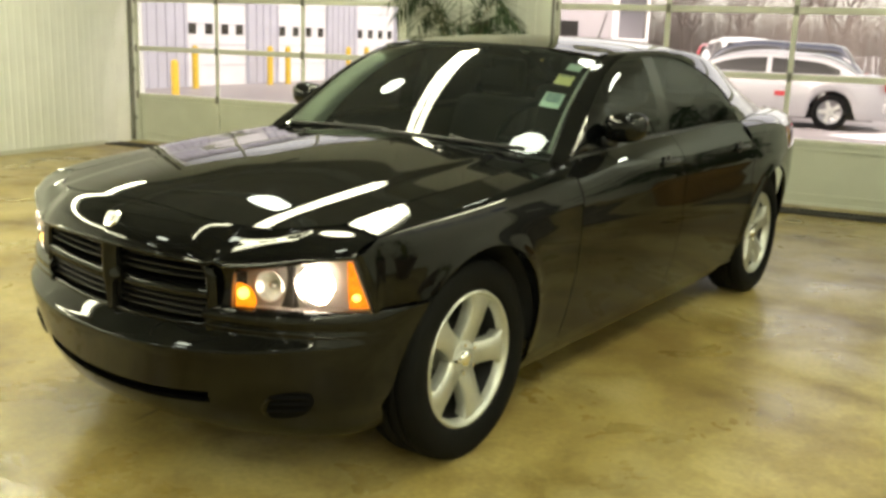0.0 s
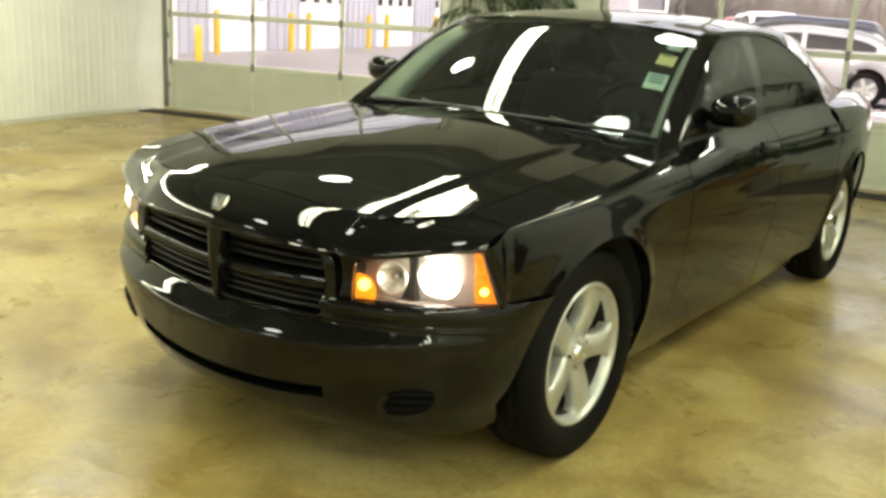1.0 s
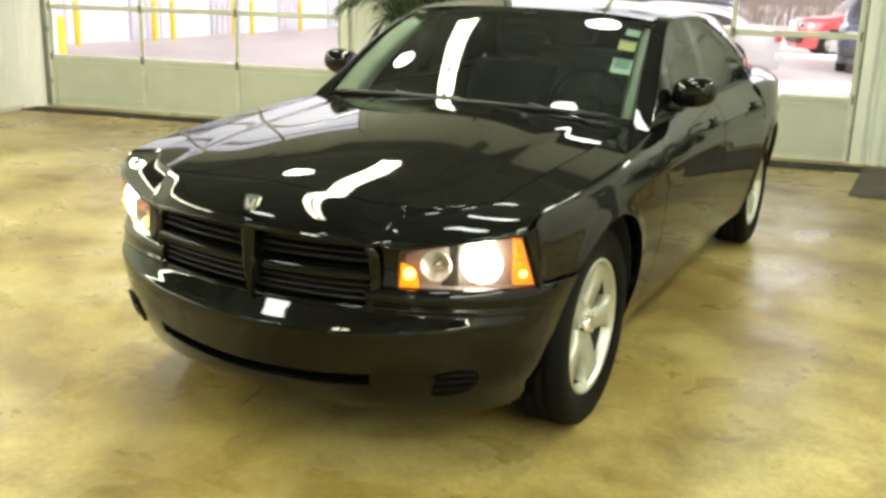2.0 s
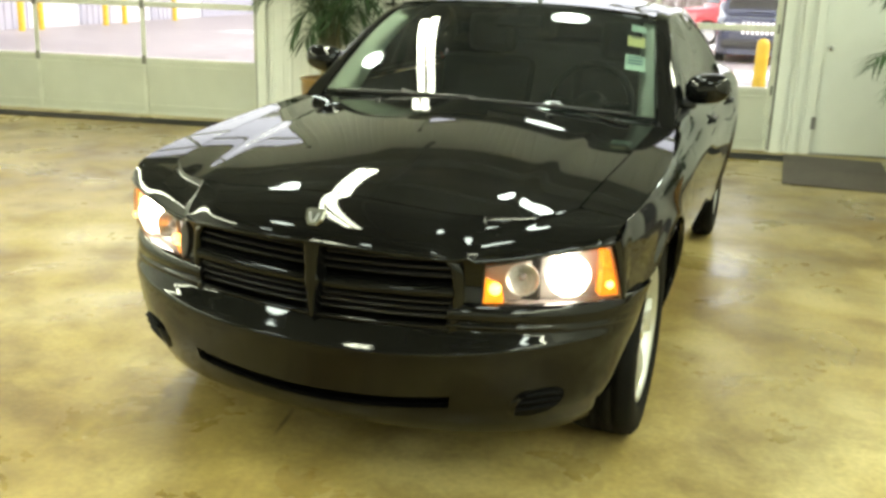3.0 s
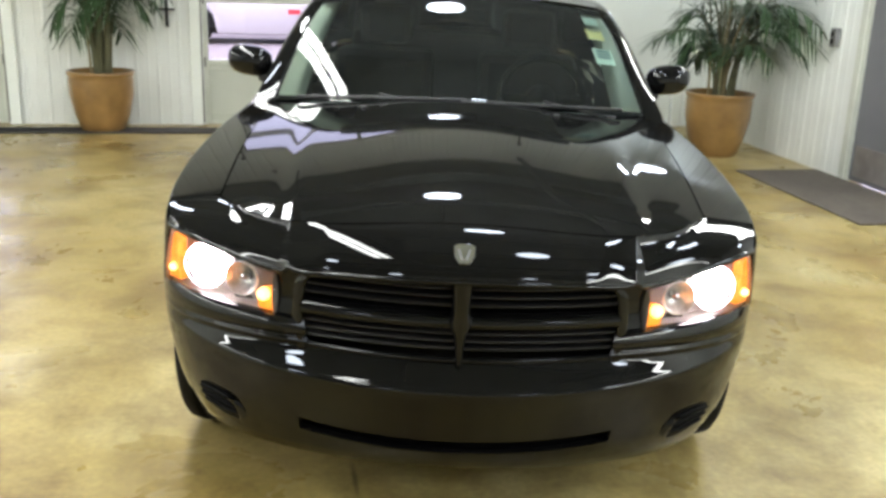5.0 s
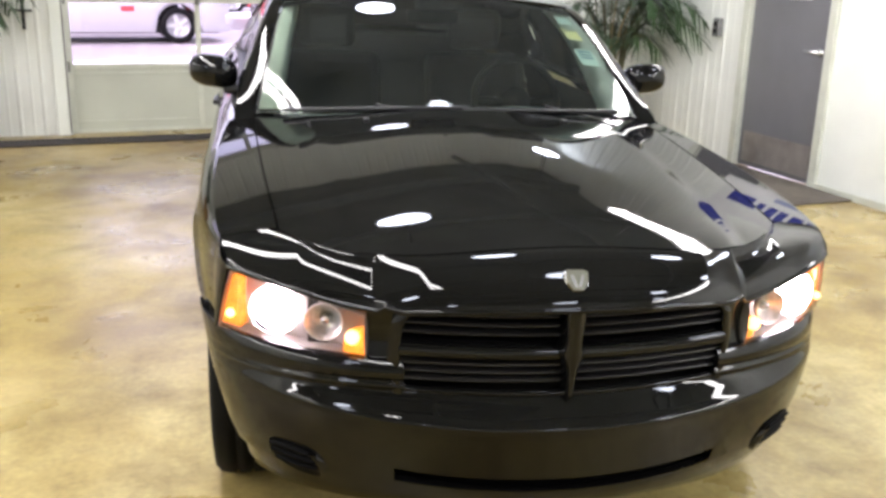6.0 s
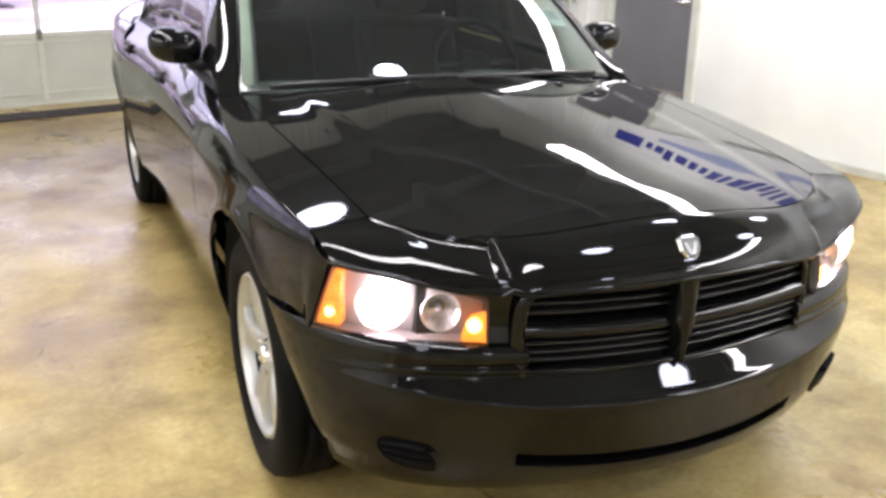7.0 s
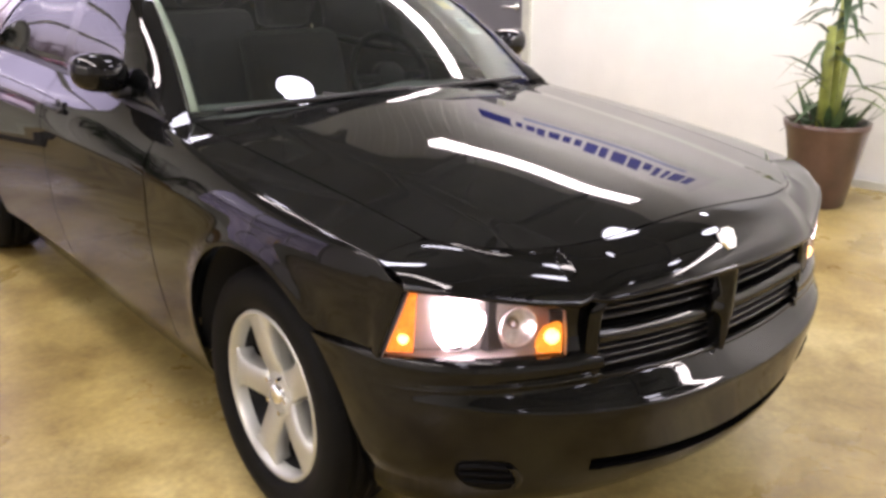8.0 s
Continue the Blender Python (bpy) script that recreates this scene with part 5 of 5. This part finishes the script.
def cane_plant(m, seed):
    """A thick green cane with broad strap leaves, small leaves round its foot."""
    rnd = random.Random(seed)
    th = thing("potted_cane_plant", m, "green cane plant with broad leaves in a dark brown pot", "potted plant", group="potted plants")
    rim, high = 0.30, 0.62
    prof = [(0.17, 0.0), (0.185, 0.02), (0.22, 0.2), (0.262, 0.42), (0.288, 0.56), (0.30, 0.58), (0.305, 0.62), (0.28, 0.622), (0.265, 0.60), (0.26, 0.53), (0.001, 0.53)]
    part("pot", lathe(prof, 40), POT2, th, "dark brown ceramic pot", smooth=True)
    part("soil", lathe([(0.265, 0.535), (0.001, 0.55)], 24), SOIL, th)
    for dx, top, lean in ((0.03, 1.75, 0.06), (-0.06, 1.30, -0.10), (0.10, 1.05, 0.12)):
        part("cane", cyl((dx, 0.02, 0.53), (dx + lean, 0.0, top), 0.045, 0.032, seg=12), CANE, th, "pale green cane", smooth=True)
        for k in range(14):
            a = rnd.uniform(0, 2 * math.pi)
            p = Vector((dx + lean * 0.9, 0.0, top - rnd.uniform(0.0, 0.45)))
            d = Vector((math.cos(a), math.sin(a), rnd.uniform(0.1, 0.9))).normalized()
            bm = bmesh.new()
            leaflet_sheet(bm, p, d, rnd.uniform(0.35, 0.6), rnd.uniform(0.025, 0.045), rnd.uniform(0.1, 0.35))
            part("leaf", bm, LEAF if rnd.random() < 0.6 else LEAFY, th, smooth=True)
    for k in range(60):
        a, r = rnd.uniform(0, 2 * math.pi), rnd.uniform(0.02, 0.24)
        p = Vector((r * math.cos(a), r * math.sin(a), 0.55))
        d = Vector((math.cos(a) * 0.6, math.sin(a) * 0.6, rnd.uniform(0.4, 1.2))).normalized()
        bm = bmesh.new()
        leaflet_sheet(bm, p, d, rnd.uniform(0.15, 0.42), rnd.uniform(0.015, 0.035), rnd.uniform(0.02, 0.12))
        part("leaf", bm, LEAF, th, smooth=True)
    return th


CANE = mat("green_cane", (0.28, 0.33, 0.07), rough=0.5, vary=0.35, scale=12)
LEAFY = mat("light_green_leaf", (0.16, 0.26, 0.06), rough=0.45, vary=0.35, scale=9)
cane_plant(ROOM @ pose(3.40, 0.20, 0.0) @ Matrix.Scale(0.82, 4), 21)

# banner on the east wall: blue bars stand for its lettering
bn = thing("wall_banner", ROOM @ pose(U1 - 0.022, 1.88, 2.42, 0, 0, -90), "white banner with dark blue lettering on the wall", "banner")
part("cloth", box(-1.35, 1.35, -0.006, 0.0, -0.45, 0.45), BANNERW, bn)
part("blue_emblem", box(-1.20, -0.84, -0.009, -0.0065, -0.14, 0.24, bevel=0.001), BANNERB, bn)
rnd = random.Random(4)
x = -0.78
while x < 1.12:
    w = rnd.uniform(0.05, 0.15)
    part("lettering_bar", box(x, x + w, -0.009, -0.0065, -0.10, rnd.choice((0.12, 0.22, 0.22))), BANNERB, bn)
    x += w + rnd.uniform(0.025, 0.05)
part("lettering_line", box(-0.7, 1.0, -0.009, -0.0065, -0.32, -0.23), mat("banner_pale_blue", (0.30, 0.36, 0.55), rough=0.5), bn)

# ---------------------------------------------------------------- lamps of the hall
def strip_light(u, v, length, z=3.2, turn=90):
    th = thing("strip_light", ROOM @ pose(u, v, z, 0, 0, turn), "white fluorescent strip light hung in a row below the joists", "ceiling light", group="strip lights")
    hl = length / 2 - 0.01
    part("housing", box(-hl, hl, -0.07, 0.07, 0.070, 0.12, bevel=0.006), FIXT, th)
    for y in (-0.066, 0.066):
        rows = [[(x, y + 0.044 * math.cos(a), 0.014 - 0.044 * math.sin(a)) for a in steps(0, 2 * math.pi, 16)] for x in (-hl + 0.02, hl - 0.02)]
        part("tube", sheet(rows), TUBE, th, "glowing white tube", smooth=True)
    part("reflector", box(-hl + 0.02, hl - 0.02, -0.12, 0.12, 0.062, 0.070), DARKSTEEL, th)
    for x in (-hl, hl - 0.02):
        part("end_cap", box(x, x + 0.02, -0.122, 0.122, -0.03, 0.075, bevel=0.004), FIXT, th)
    for x in (-hl * 0.6, hl * 0.6):
        part("hanger", cyl((x, 0, 0.12), (x, 0, HH - z - 0.01), 0.006, seg=6), STEEL, th)
    return th


def high_bay(u, v, z=3.25, r=0.185):
    th = thing("high_bay_lamp", ROOM @ pose(u, v, z), "round high bay lamp with a white lens under the ceiling", "ceiling light", group="high bay lamps")
    part("shade", lathe([(r + 0.02, 0.0), (r + 0.015, 0.012), (r * 0.7, 0.05), (0.05, 0.07), (0.05, 0.12), (0.001, 0.12)], 28), DARKSTEEL, th, smooth=True)
    part("lens", lathe([(0.001, -0.015), (r * 0.6, -0.01), (r, 0.004)], 28), LAMPDISC, th, smooth=True)
    part("hanger", cyl((0, 0, 0.12), (0, 0, HH - z - 0.01), 0.008, seg=6), STEEL, th)
    return th


# east row's last strip is unseen, added to lighten the floor
for u, end, rowed in ((-5.3, 3.9, (0, 1, 2)), (-1.08, 3.1, (0, 1)), (2.97, 3.0, (0, 2, 3))):
    for k in rowed:
        strip_light(u, end - 1.22 - 2.46 * k, 2.44)
# the lamp at (3.6, 5.7) is added to brighten the right-hand walls
for u, v in ((-1.88, 2.28), (0.43, 2.72), (0.42, 0.60), (3.6, 5.7), (2.0, 0.1), (3.4, -0.3), (2.7, -1.7), (0.55, -1.3), (-2.4, -2.2), (1.9, -3.4), (-4.2, -4.0), (-2.2, -5.4), (0.5, -5.4), (2.5, -5.2)):
    high_bay(u, v)


# ---------------------------------------------------------------- outside
ASPHALT = mat("wet_asphalt", (0.30, 0.27, 0.275), rough=0.5, vary=0.35, scale=3, blotch=0.25, bump=0.2, bump_scale=30)
SNOW = mat("packed_snow", (0.80, 0.82, 0.86), rough=0.8, vary=0.15, scale=2, bump=0.4, bump_scale=6)
SHEDW = mat("pale_lavender_sheet", (0.50, 0.50, 0.58), rough=0.5, vary=0.08, scale=2)
SHEDD = mat("white_roller_door", (0.80, 0.80, 0.82), rough=0.45, vary=0.06, scale=3)
WINDK = mat("dark_small_pane", (0.02, 0.019, 0.018), rough=0.2, spec=0.25)
BARK = mat("bare_bark", (0.17, 0.14, 0.13), rough=0.9, vary=0.3, scale=10)
bm = bmesh.new()
bmesh.ops.create_grid(bm, x_segments=60, y_segments=60, size=300)
solo("ground", bm, ASPHALT, pose(0, 60, -0.06), "wet grey asphalt yard with thin snow", "ground", kind="structure")
bm = bmesh.new()
rnd = random.Random(5)
for cu, cv, ru, rv in ((0.5, 12.9, 3.4, 0.55), (4.2, 16.6, 1.8, 0.8), (-5.0, 24.0, 6.0, 1.2), (6.0, 27.0, 5.0, 1.5), (2.2, 15.6, 1.2, 0.35)):
    ring, mid = [], bm.verts.new((cu, cv, 0.05))
    for k in range(26):
        a = 2 * math.pi * k / 26
        q = rnd.uniform(0.75, 1.15)
        ring.append(bm.verts.new((cu + ru * q * math.cos(a), cv + rv * q * math.sin(a), -0.058)))
    for k in range(26):
        bm.faces.new((mid, ring[k], ring[(k + 1) % 26]))
tagged(solo("snow_bank", bm, SNOW, ROOM, "low banks of trodden white snow on the yard", "snow", kind="stuff", smooth=True))

# workshop row across the yard, its doors facing the hall
ws = thing("workshop_building", ROOM @ pose(-15.2, 0, -0.06), "pale workshop with a row of white overhead doors", "building")
SHOP = [(17.35, 20.0), (21.5, 24.3), (26.2, 29.0), (30.6, 33.4)]
bm = bmesh.new()
prev = 6.0
for a, b in SHOP + [(44.0, 44.0)]:
    add_box(bm, -0.3, 0.0, prev, a, 0, 5.0)
    if b > a:
        add_box(bm, -0.3, 0.0, a, b, 3.4, 5.0)
    prev = b
part("wall", bm, SHEDW, ws)
bm = bmesh.new()
v = 6.0
while v < 44:
    if not any(a - 0.05 < v < b + 0.05 for a, b in SHOP):
        add_box(bm, 0.0, 0.03, v, v + 0.05, 0, 5.0)
    v += 0.35
tagged(part("wall_rib", bm, SHEDW, ws), kind="stuff")
part("back_block", box(-9, -0.3, 6.0, 44, 0, 4.8), SHEDW, ws)
part("roof", box(-9.3, 0.5, 5.7, 44.3, 5.0, 5.25), mat("grey_sheet_roof", (0.3, 0.3, 0.32), rough=0.6, vary=0.1), ws)
for a, b in SHOP:
    dd = part("overhead_door", box(-0.15, -0.10, a, b, 0.0, 3.4), SHEDD, ws, "white overhead door")
    for k in range(1, 6):
        part("door_seam", box(-0.10, -0.085, a, b, k * 0.56 - 0.012, k * 0.56 + 0.012), SHEDW, dd)
    for f in (0.11, 0.37, 0.63, 0.88):
        c = a + (b - a) * f
        part("small_window", box(-0.10, -0.08, c - 0.15, c + 0.15, 1.40, 1.68, bevel=0.004), WINDK, dd)
for u, v in ((-14.6, 16.9), (-14.6, 20.2), (-14.6, 21.1), (-14.6, 24.6), (-14.6, 25.8), (-14.6, 29.5)):
    bo = thing("bollard", ROOM @ pose(u, v, -0.06), "yellow painted steel bollard in the yard", "bollard", group="yard bollards")
    part("post", lathe([(0.085, 0.0), (0.085, 1.02), (0.075, 1.07), (0.045, 1.10), (0.001, 1.11)], 20), YELLOW, bo, smooth=True)
for u, v, h in ((2.68, 9.8, 0.98), (-12.5, 13.7, 0.80)):
    bo = thing("bollard", ROOM @ pose(u, v, -0.06), "yellow painted steel bollard in the yard", "bollard", group="yard bollards")
    part("post", lathe([(0.085, 0.0), (0.085, h - 0.05), (0.075, h), (0.045, h + 0.03), (0.001, h + 0.04)], 20), YELLOW, bo, smooth=True)


def parked_car(name, m, label, paint, length, wide, tall, hood_h, cabin, suv=False, dark=False):
    """A parked vehicle along +x (nose at +x), standing on z = 0."""
    th = thing(name, m, label, "car", group="parked cars")
    hl = length / 2
    c0, c1, c2, c3 = cabin
    top = spline([-hl, -hl * 0.94, c0 - 0.05, 0.5 * (c0 + c3), c3 + 0.05, hl * 0.85, hl * 0.97, hl], [hood_h - 0.12, hood_h + 0.0, hood_h + 0.06, hood_h + 0.05, hood_h + 0.03, hood_h - 0.06, hood_h - 0.18, hood_h - 0.30])
    wx = spline([-hl, -hl * 0.9, -hl * 0.5, 0, hl * 0.5, hl * 0.88, hl], [wide * 0.40, wide * 0.46, wide * 0.5, wide * 0.5, wide * 0.5, wide * 0.46, wide * 0.36])
    wheels = (-hl * 0.58, hl * 0.60)
    r = 0.37 if suv else 0.345

    def low(x):
        z = 0.22
        for c in wheels:
            d = (x - c) / (r + 0.06)
            if abs(d) < 1:
                z = max(z, r + (r + 0.06) * math.sqrt(1 - d * d))
        return z
    rows = []
    for x in steps(-hl, hl, 70):
        w, t, lo = wx(x), top(x), low(x)
        row = []
        for s in (-1, 1):
            pts = [(s * (w - 0.04), lo), (s * w, lo + 0.15 * (t - lo)), (s * w, lo + 0.45 * (t - lo)), (s * (w - 0.02), lo + 0.8 * (t - lo)), (s * (w - 0.07), t - 0.03), (s * (w - 0.16), t)]
            row += pts if s == -1 else pts[::-1]
        rows.append([(x, y, z) for y, z in row])
    bm = sheet(rows)
    for row in (rows[0], rows[-1]):
        bm.faces.new([bm.verts.new(p) for p in row])
    bmesh.ops.recalc_face_normals(bm, faces=bm.faces[:])
    part("body", bm, paint, th, smooth=True)
    # cabin
    wr, wb = wide * 0.5 - 0.26, wide * 0.5 - 0.10
    zb = hood_h + 0.02
    roofline = spline([c0, c0 + 0.35 * (c1 - c0), c1 + 0.10, 0.5 * (c1 + c2), c2 - 0.10, c2 + 0.55 * (c3 - c2), c3], [zb, zb + 0.55 * (tall - zb), tall - 0.035, tall, tall - 0.03, zb + 0.55 * (tall - zb), zb])
    half = spline([zb, zb + 0.5 * (tall - zb), tall], [wb, 0.5 * (wb + wr) + 0.02, wr])
    rows = []
    for x in steps(c0, c3, 36):
        z1 = max(roofline(x), zb + 0.004)
        row = [(x, -half(zb + (z1 - zb) * f), zb - 0.02 + (z1 - zb) * f) for f in (0, 0.3, 0.6, 0.85, 0.95)]
        row += [(x, -half(z1) + 0.05, z1), (x, 0, z1 + 0.03), (x, half(z1) - 0.05, z1)]
        rows.append(row + [(x, -y, z) for _, y, z in row[4::-1]])
    part("cabin", panel(rows, 0.0, away=Vector((0, 0, 0.6))), paint, th, smooth=True)
    xm = 0.5 * (c1 + c2)
    for s in (-1, 1):
        for xa, xb in ((c0 + 0.34, xm - 0.04), (xm + 0.05, c3 - 0.28)):
            cols = []
            for x in steps(xa, xb, 14):
                top_w = max(roofline(x) - 0.115, zb + 0.035)
                cols.append([(x, s * (half(z + 0.02) + 0.008), z) for z in steps(zb + 0.03, top_w, 4)])
            part("side_window", sheet(cols), WINDK, th, "dark glass", smooth=True)
    for xa, xb, dx in ((c3 - 0.05, c2 + 0.12, 0.012), (c0 + 0.05, c1 - 0.10, -0.012)):
        cols = []
        for k in steps(0, 1, 6):
            x = xa + (xb - xa) * k
            z = roofline(x)
            cols.append([(x + dx, y * (half(z) - 0.10), z + 0.014 + 0.03 * (1 - abs(y))) for y in steps(-1, 1, 6)])
        part("screen", sheet(cols), WINDK, th, "dark glass", smooth=True)
    for s in (-1, 1):
        for x in wheels:
            wheel = part("wheel", lathe([(r * 0.66, -0.1), (r * 0.95, -0.11), (r, -0.07), (r, 0.07), (r * 0.95, 0.11), (r * 0.66, 0.1)], 32, closed=True), RUBBER, th, smooth=True, at=pose(x, s * (wide * 0.5 - 0.12), r, -90 * s, 0, 0))
            part("rim", lathe([(r * 0.67, 0.085), (r * 0.62, 0.09), (r * 0.58, 0.05), (r * 0.3, 0.03), (0.001, 0.035)], 28), STEEL, wheel, smooth=True)
            for k in range(5):
                ang = 72 * k
                part("spoke", box(0.02, r * 0.62, -0.035, 0.035, 0.045, 0.082, bevel=0.008), ALLOY, wheel, at=pose(0, 0, 0, 0, 0, ang))
        part("tail_lamp", box(-hl - 0.005, -hl + 0.10, s * wide * 0.42 - 0.10, s * wide * 0.42 + 0.10, hood_h - 0.22, hood_h - 0.06, bevel=0.02), RED, th)
        part("headlamp", box(hl - 0.16, hl - 0.02, s * wide * 0.33 - 0.14, s * wide * 0.33 + 0.14, hood_h - 0.36, hood_h - 0.20, bevel=0.03), CHROME, th)
    gr = part("grille", box(hl - 0.06, hl + 0.01, -wide * 0.2, wide * 0.2, hood_h - 0.40, hood_h - 0.18), BLACK, th)
    if suv:
        for k in range(7):
            y = -wide * 0.18 + wide * 0.36 * k / 6
            part("grille_bar", box(hl + 0.0, hl + 0.05, y - 0.030, y + 0.030, hood_h - 0.44, hood_h - 0.16, bevel=0.012), SHEDD, gr)
    part("bumper", box(hl - 0.12, hl + 0.06, -wide * 0.44, wide * 0.44, 0.36, 0.56, bevel=0.04), BLACK if suv else paint, th)
    part("bumper", box(-hl - 0.06, -hl + 0.10, -wide * 0.44, wide * 0.44, 0.34, 0.56, bevel=0.04), paint, th)
    part("underbody", box(-hl * 0.9, hl * 0.9, -wide * 0.42, wide * 0.42, 0.20, 0.42), UNDER, th)
    return th


SILVER = mat("silver_car_paint", (0.36, 0.355, 0.37), rough=0.35, metal=0.3, coat=0.6)
WHITEP = mat("white_car_paint", (0.78, 0.78, 0.79), rough=0.3, coat=0.6)
NAVY = mat("dark_blue_car_paint", (0.03, 0.035, 0.06), rough=0.25, coat=0.8)
REDP = mat("red_car_paint", (0.42, 0.03, 0.04), rough=0.3, coat=0.6)
silver = parked_car("parked_sedan", ROOM @ pose(-0.5, 17.7, -0.06, 0, 0, 180), "silver sedan parked in the yard", SILVER, 4.85, 1.82, 1.46, 1.00, (-1.85, -0.85, 0.45, 1.35))
part("door_sticker", box(-0.60, -0.36, 0.905, 0.925, 0.62, 0.71, bevel=0.004), REDP, silver, "red sticker on the door")
parked_car("parked_suv", ROOM @ pose(-2.2, 26.4, -0.06, 0, 0, -70), "white sport utility vehicle parked in the yard", WHITEP, 4.7, 1.85, 1.75, 1.08, (-2.1, -1.8, 0.45, 1.1), True)
parked_car("parked_suv", ROOM @ pose(-1.1, 22.0, -0.06, 0, 0, 180), "dark blue sport utility vehicle parked behind the silver sedan", NAVY, 4.9, 1.9, 1.66, 1.06, (-2.2, -1.7, 0.6, 1.25), True)
parked_car("parked_suv", ROOM @ pose(4.35, 22.3, -0.06, 0, 0, -96), "black sport utility vehicle with a barred chrome grille", NAVY, 4.5, 1.80, 1.75, 1.12, (-2.0, -1.7, 0.5, 1.0), True)
parked_car("parked_pickup", ROOM @ pose(5.0, 28.5, -0.06, 0, 0, 190), "red sport utility vehicle parked at the back of the yard", REDP, 4.9, 1.9, 1.85, 1.15, (-2.1, -1.7, 0.6, 1.2), True)
parked_car("parked_pickup", ROOM @ pose(-4.0, 33.0, -0.06, 0, 0, -80), "red car parked at the back of the yard", REDP, 4.6, 1.85, 1.6, 1.05, (-1.9, -1.4, 0.5, 1.2))

# far house and bare trees
GREYW = mat("grey_lap_siding", (0.36, 0.34, 0.37), rough=0.6, vary=0.1, scale=2)
fh = thing("far_house", ROOM @ pose(-19.0, 55.0, -0.06), "grey house with white corner boards and a railed porch", "house")
part("wall", box(-6, 5, 0, 7, 0, 5.4), GREYW, fh)
for x in (-6, -0.6, 4.8):
    part("corner_board", box(x, x + 0.35, -0.06, 0.0, 0, 5.4), SHEDD, fh)
bm = bmesh.new()
q = [bm.verts.new(p) for p in ((-6.5, -0.6, 5.4), (7.2, -0.6, 5.4), (7.2, 7.5, 5.4), (-6.5, 7.5, 5.4), (-6.5, 3.0, 8.4), (7.2, 3.0, 8.4))]
for f in ((0, 1, 5, 4), (2, 3, 4, 5), (1, 2, 5), (3, 0, 4), (3, 2, 1, 0)):
    bm.faces.new([q[k] for k in f])
part("roof", bm, mat("dark_shingle_roof", (0.10, 0.09, 0.09), rough=0.9, vary=0.3, scale=3), fh)
part("porch_deck", box(5, 7.0, 0, 4, 0, 0.7), SHEDD, fh)
for k in range(9):
    part("baluster", box(5.2 + k * 0.21, 5.28 + k * 0.21, 0.0, 0.08, 0.7, 1.7), SHEDD, fh)
part("hand_rail", box(5.0, 7.0, -0.02, 0.10, 1.7, 1.82), SHEDD, fh)
for x in (5.0, 6.85):
    part("porch_post", box(x, x + 0.15, 0.0, 0.15, 0.7, 5.4), SHEDD, fh)
part("window", box(1.2, 2.6, -0.05, 0.02, 1.2, 2.8), WINDK, fh)


# brushy wood at the back of the yard
def thicket():
    rnd = random.Random(77)
    vs, fs = [], []
    for k in range(3600):
        x, y = rnd.uniform(-45, 45), rnd.uniform(62, 76)
        h = rnd.uniform(1.5, 5.2)
        lean = rnd.uniform(-0.6, 0.6)
        w = rnd.uniform(0.012, 0.045)
        n = len(vs)
        vs += [(x - w, y, -0.1), (x + w, y, -0.1), (x + lean + w * 0.3, y, h), (x + lean - w * 0.3, y, h)]
        fs.append((n, n + 1, n + 2, n + 3))
        for j in range(3):
            z = h * rnd.uniform(0.35, 0.9)
            bx = x + lean * z / h
            d = rnd.choice((-1, 1)) * rnd.uniform(0.5, 1.3)
            n = len(vs)
            e = z + rnd.uniform(0.4, 1.3)
            vs += [(bx, y, z), (bx, y, z + w * 1.2), (bx + d, y, e + w * 0.5), (bx + d, y, e)]
            fs.append((n, n + 1, n + 2, n + 3))
    me = bpy.data.meshes.new("brush")
    me.from_pydata(vs, [], fs)
    me.materials.append(BARK)
    ob = new("brush", me)
    ob.matrix_basis = ROOM
    return tagged(ob, "bare brown brushwood along the far edge of the yard", "woods", kind="stuff")


thicket()


def bare_tree(m, tall, seed):
    rnd = random.Random(seed)
    th = thing("bare_tree", m, "leafless brown winter tree beyond the yard", "tree", group="bare trees")
    tr, cr = bmesh.new(), bmesh.new()

    def grow(bm, p, d, length, r, depth):
        q = p + d * length
        add_cyl(bm, p, q, r, r * 0.66, seg=6 if depth < 2 else 4, caps=False)
        if depth >= 5:
            return
        for k in range(3 if depth else 5):
            n = (d + Vector((rnd.uniform(-0.75, 0.75), rnd.uniform(-0.75, 0.75), rnd.uniform(-0.1, 0.5)))).normalized()
            grow(cr, p.lerp(q, rnd.uniform(0.55, 1.0)), n, length * rnd.uniform(0.58, 0.8), r * 0.55, depth + 1)
    grow(tr, Vector((0, 0, -0.1)), Vector((rnd.uniform(-0.05, 0.05), rnd.uniform(-0.05, 0.05), 1)).normalized(), tall * 0.30, tall * 0.018, 0)
    part("trunk", tr, BARK, th, smooth=True)
    part("crown", cr, BARK, th, smooth=True)
    return th


rnd = random.Random(11)
kinds = [bare_tree(ROOM @ pose(-12 + k * 9, 68 + 5 * (k % 2), -0.06), 9 + k, 40 + k) for k in range(3)]
for k in range(26):
    copy_thing(kinds[k % 3], ROOM @ pose(-40 + k * 3.4 + rnd.uniform(-1, 1), 72 + rnd.uniform(-5, 12), -0.06, 0, 0, rnd.uniform(0, 360)))
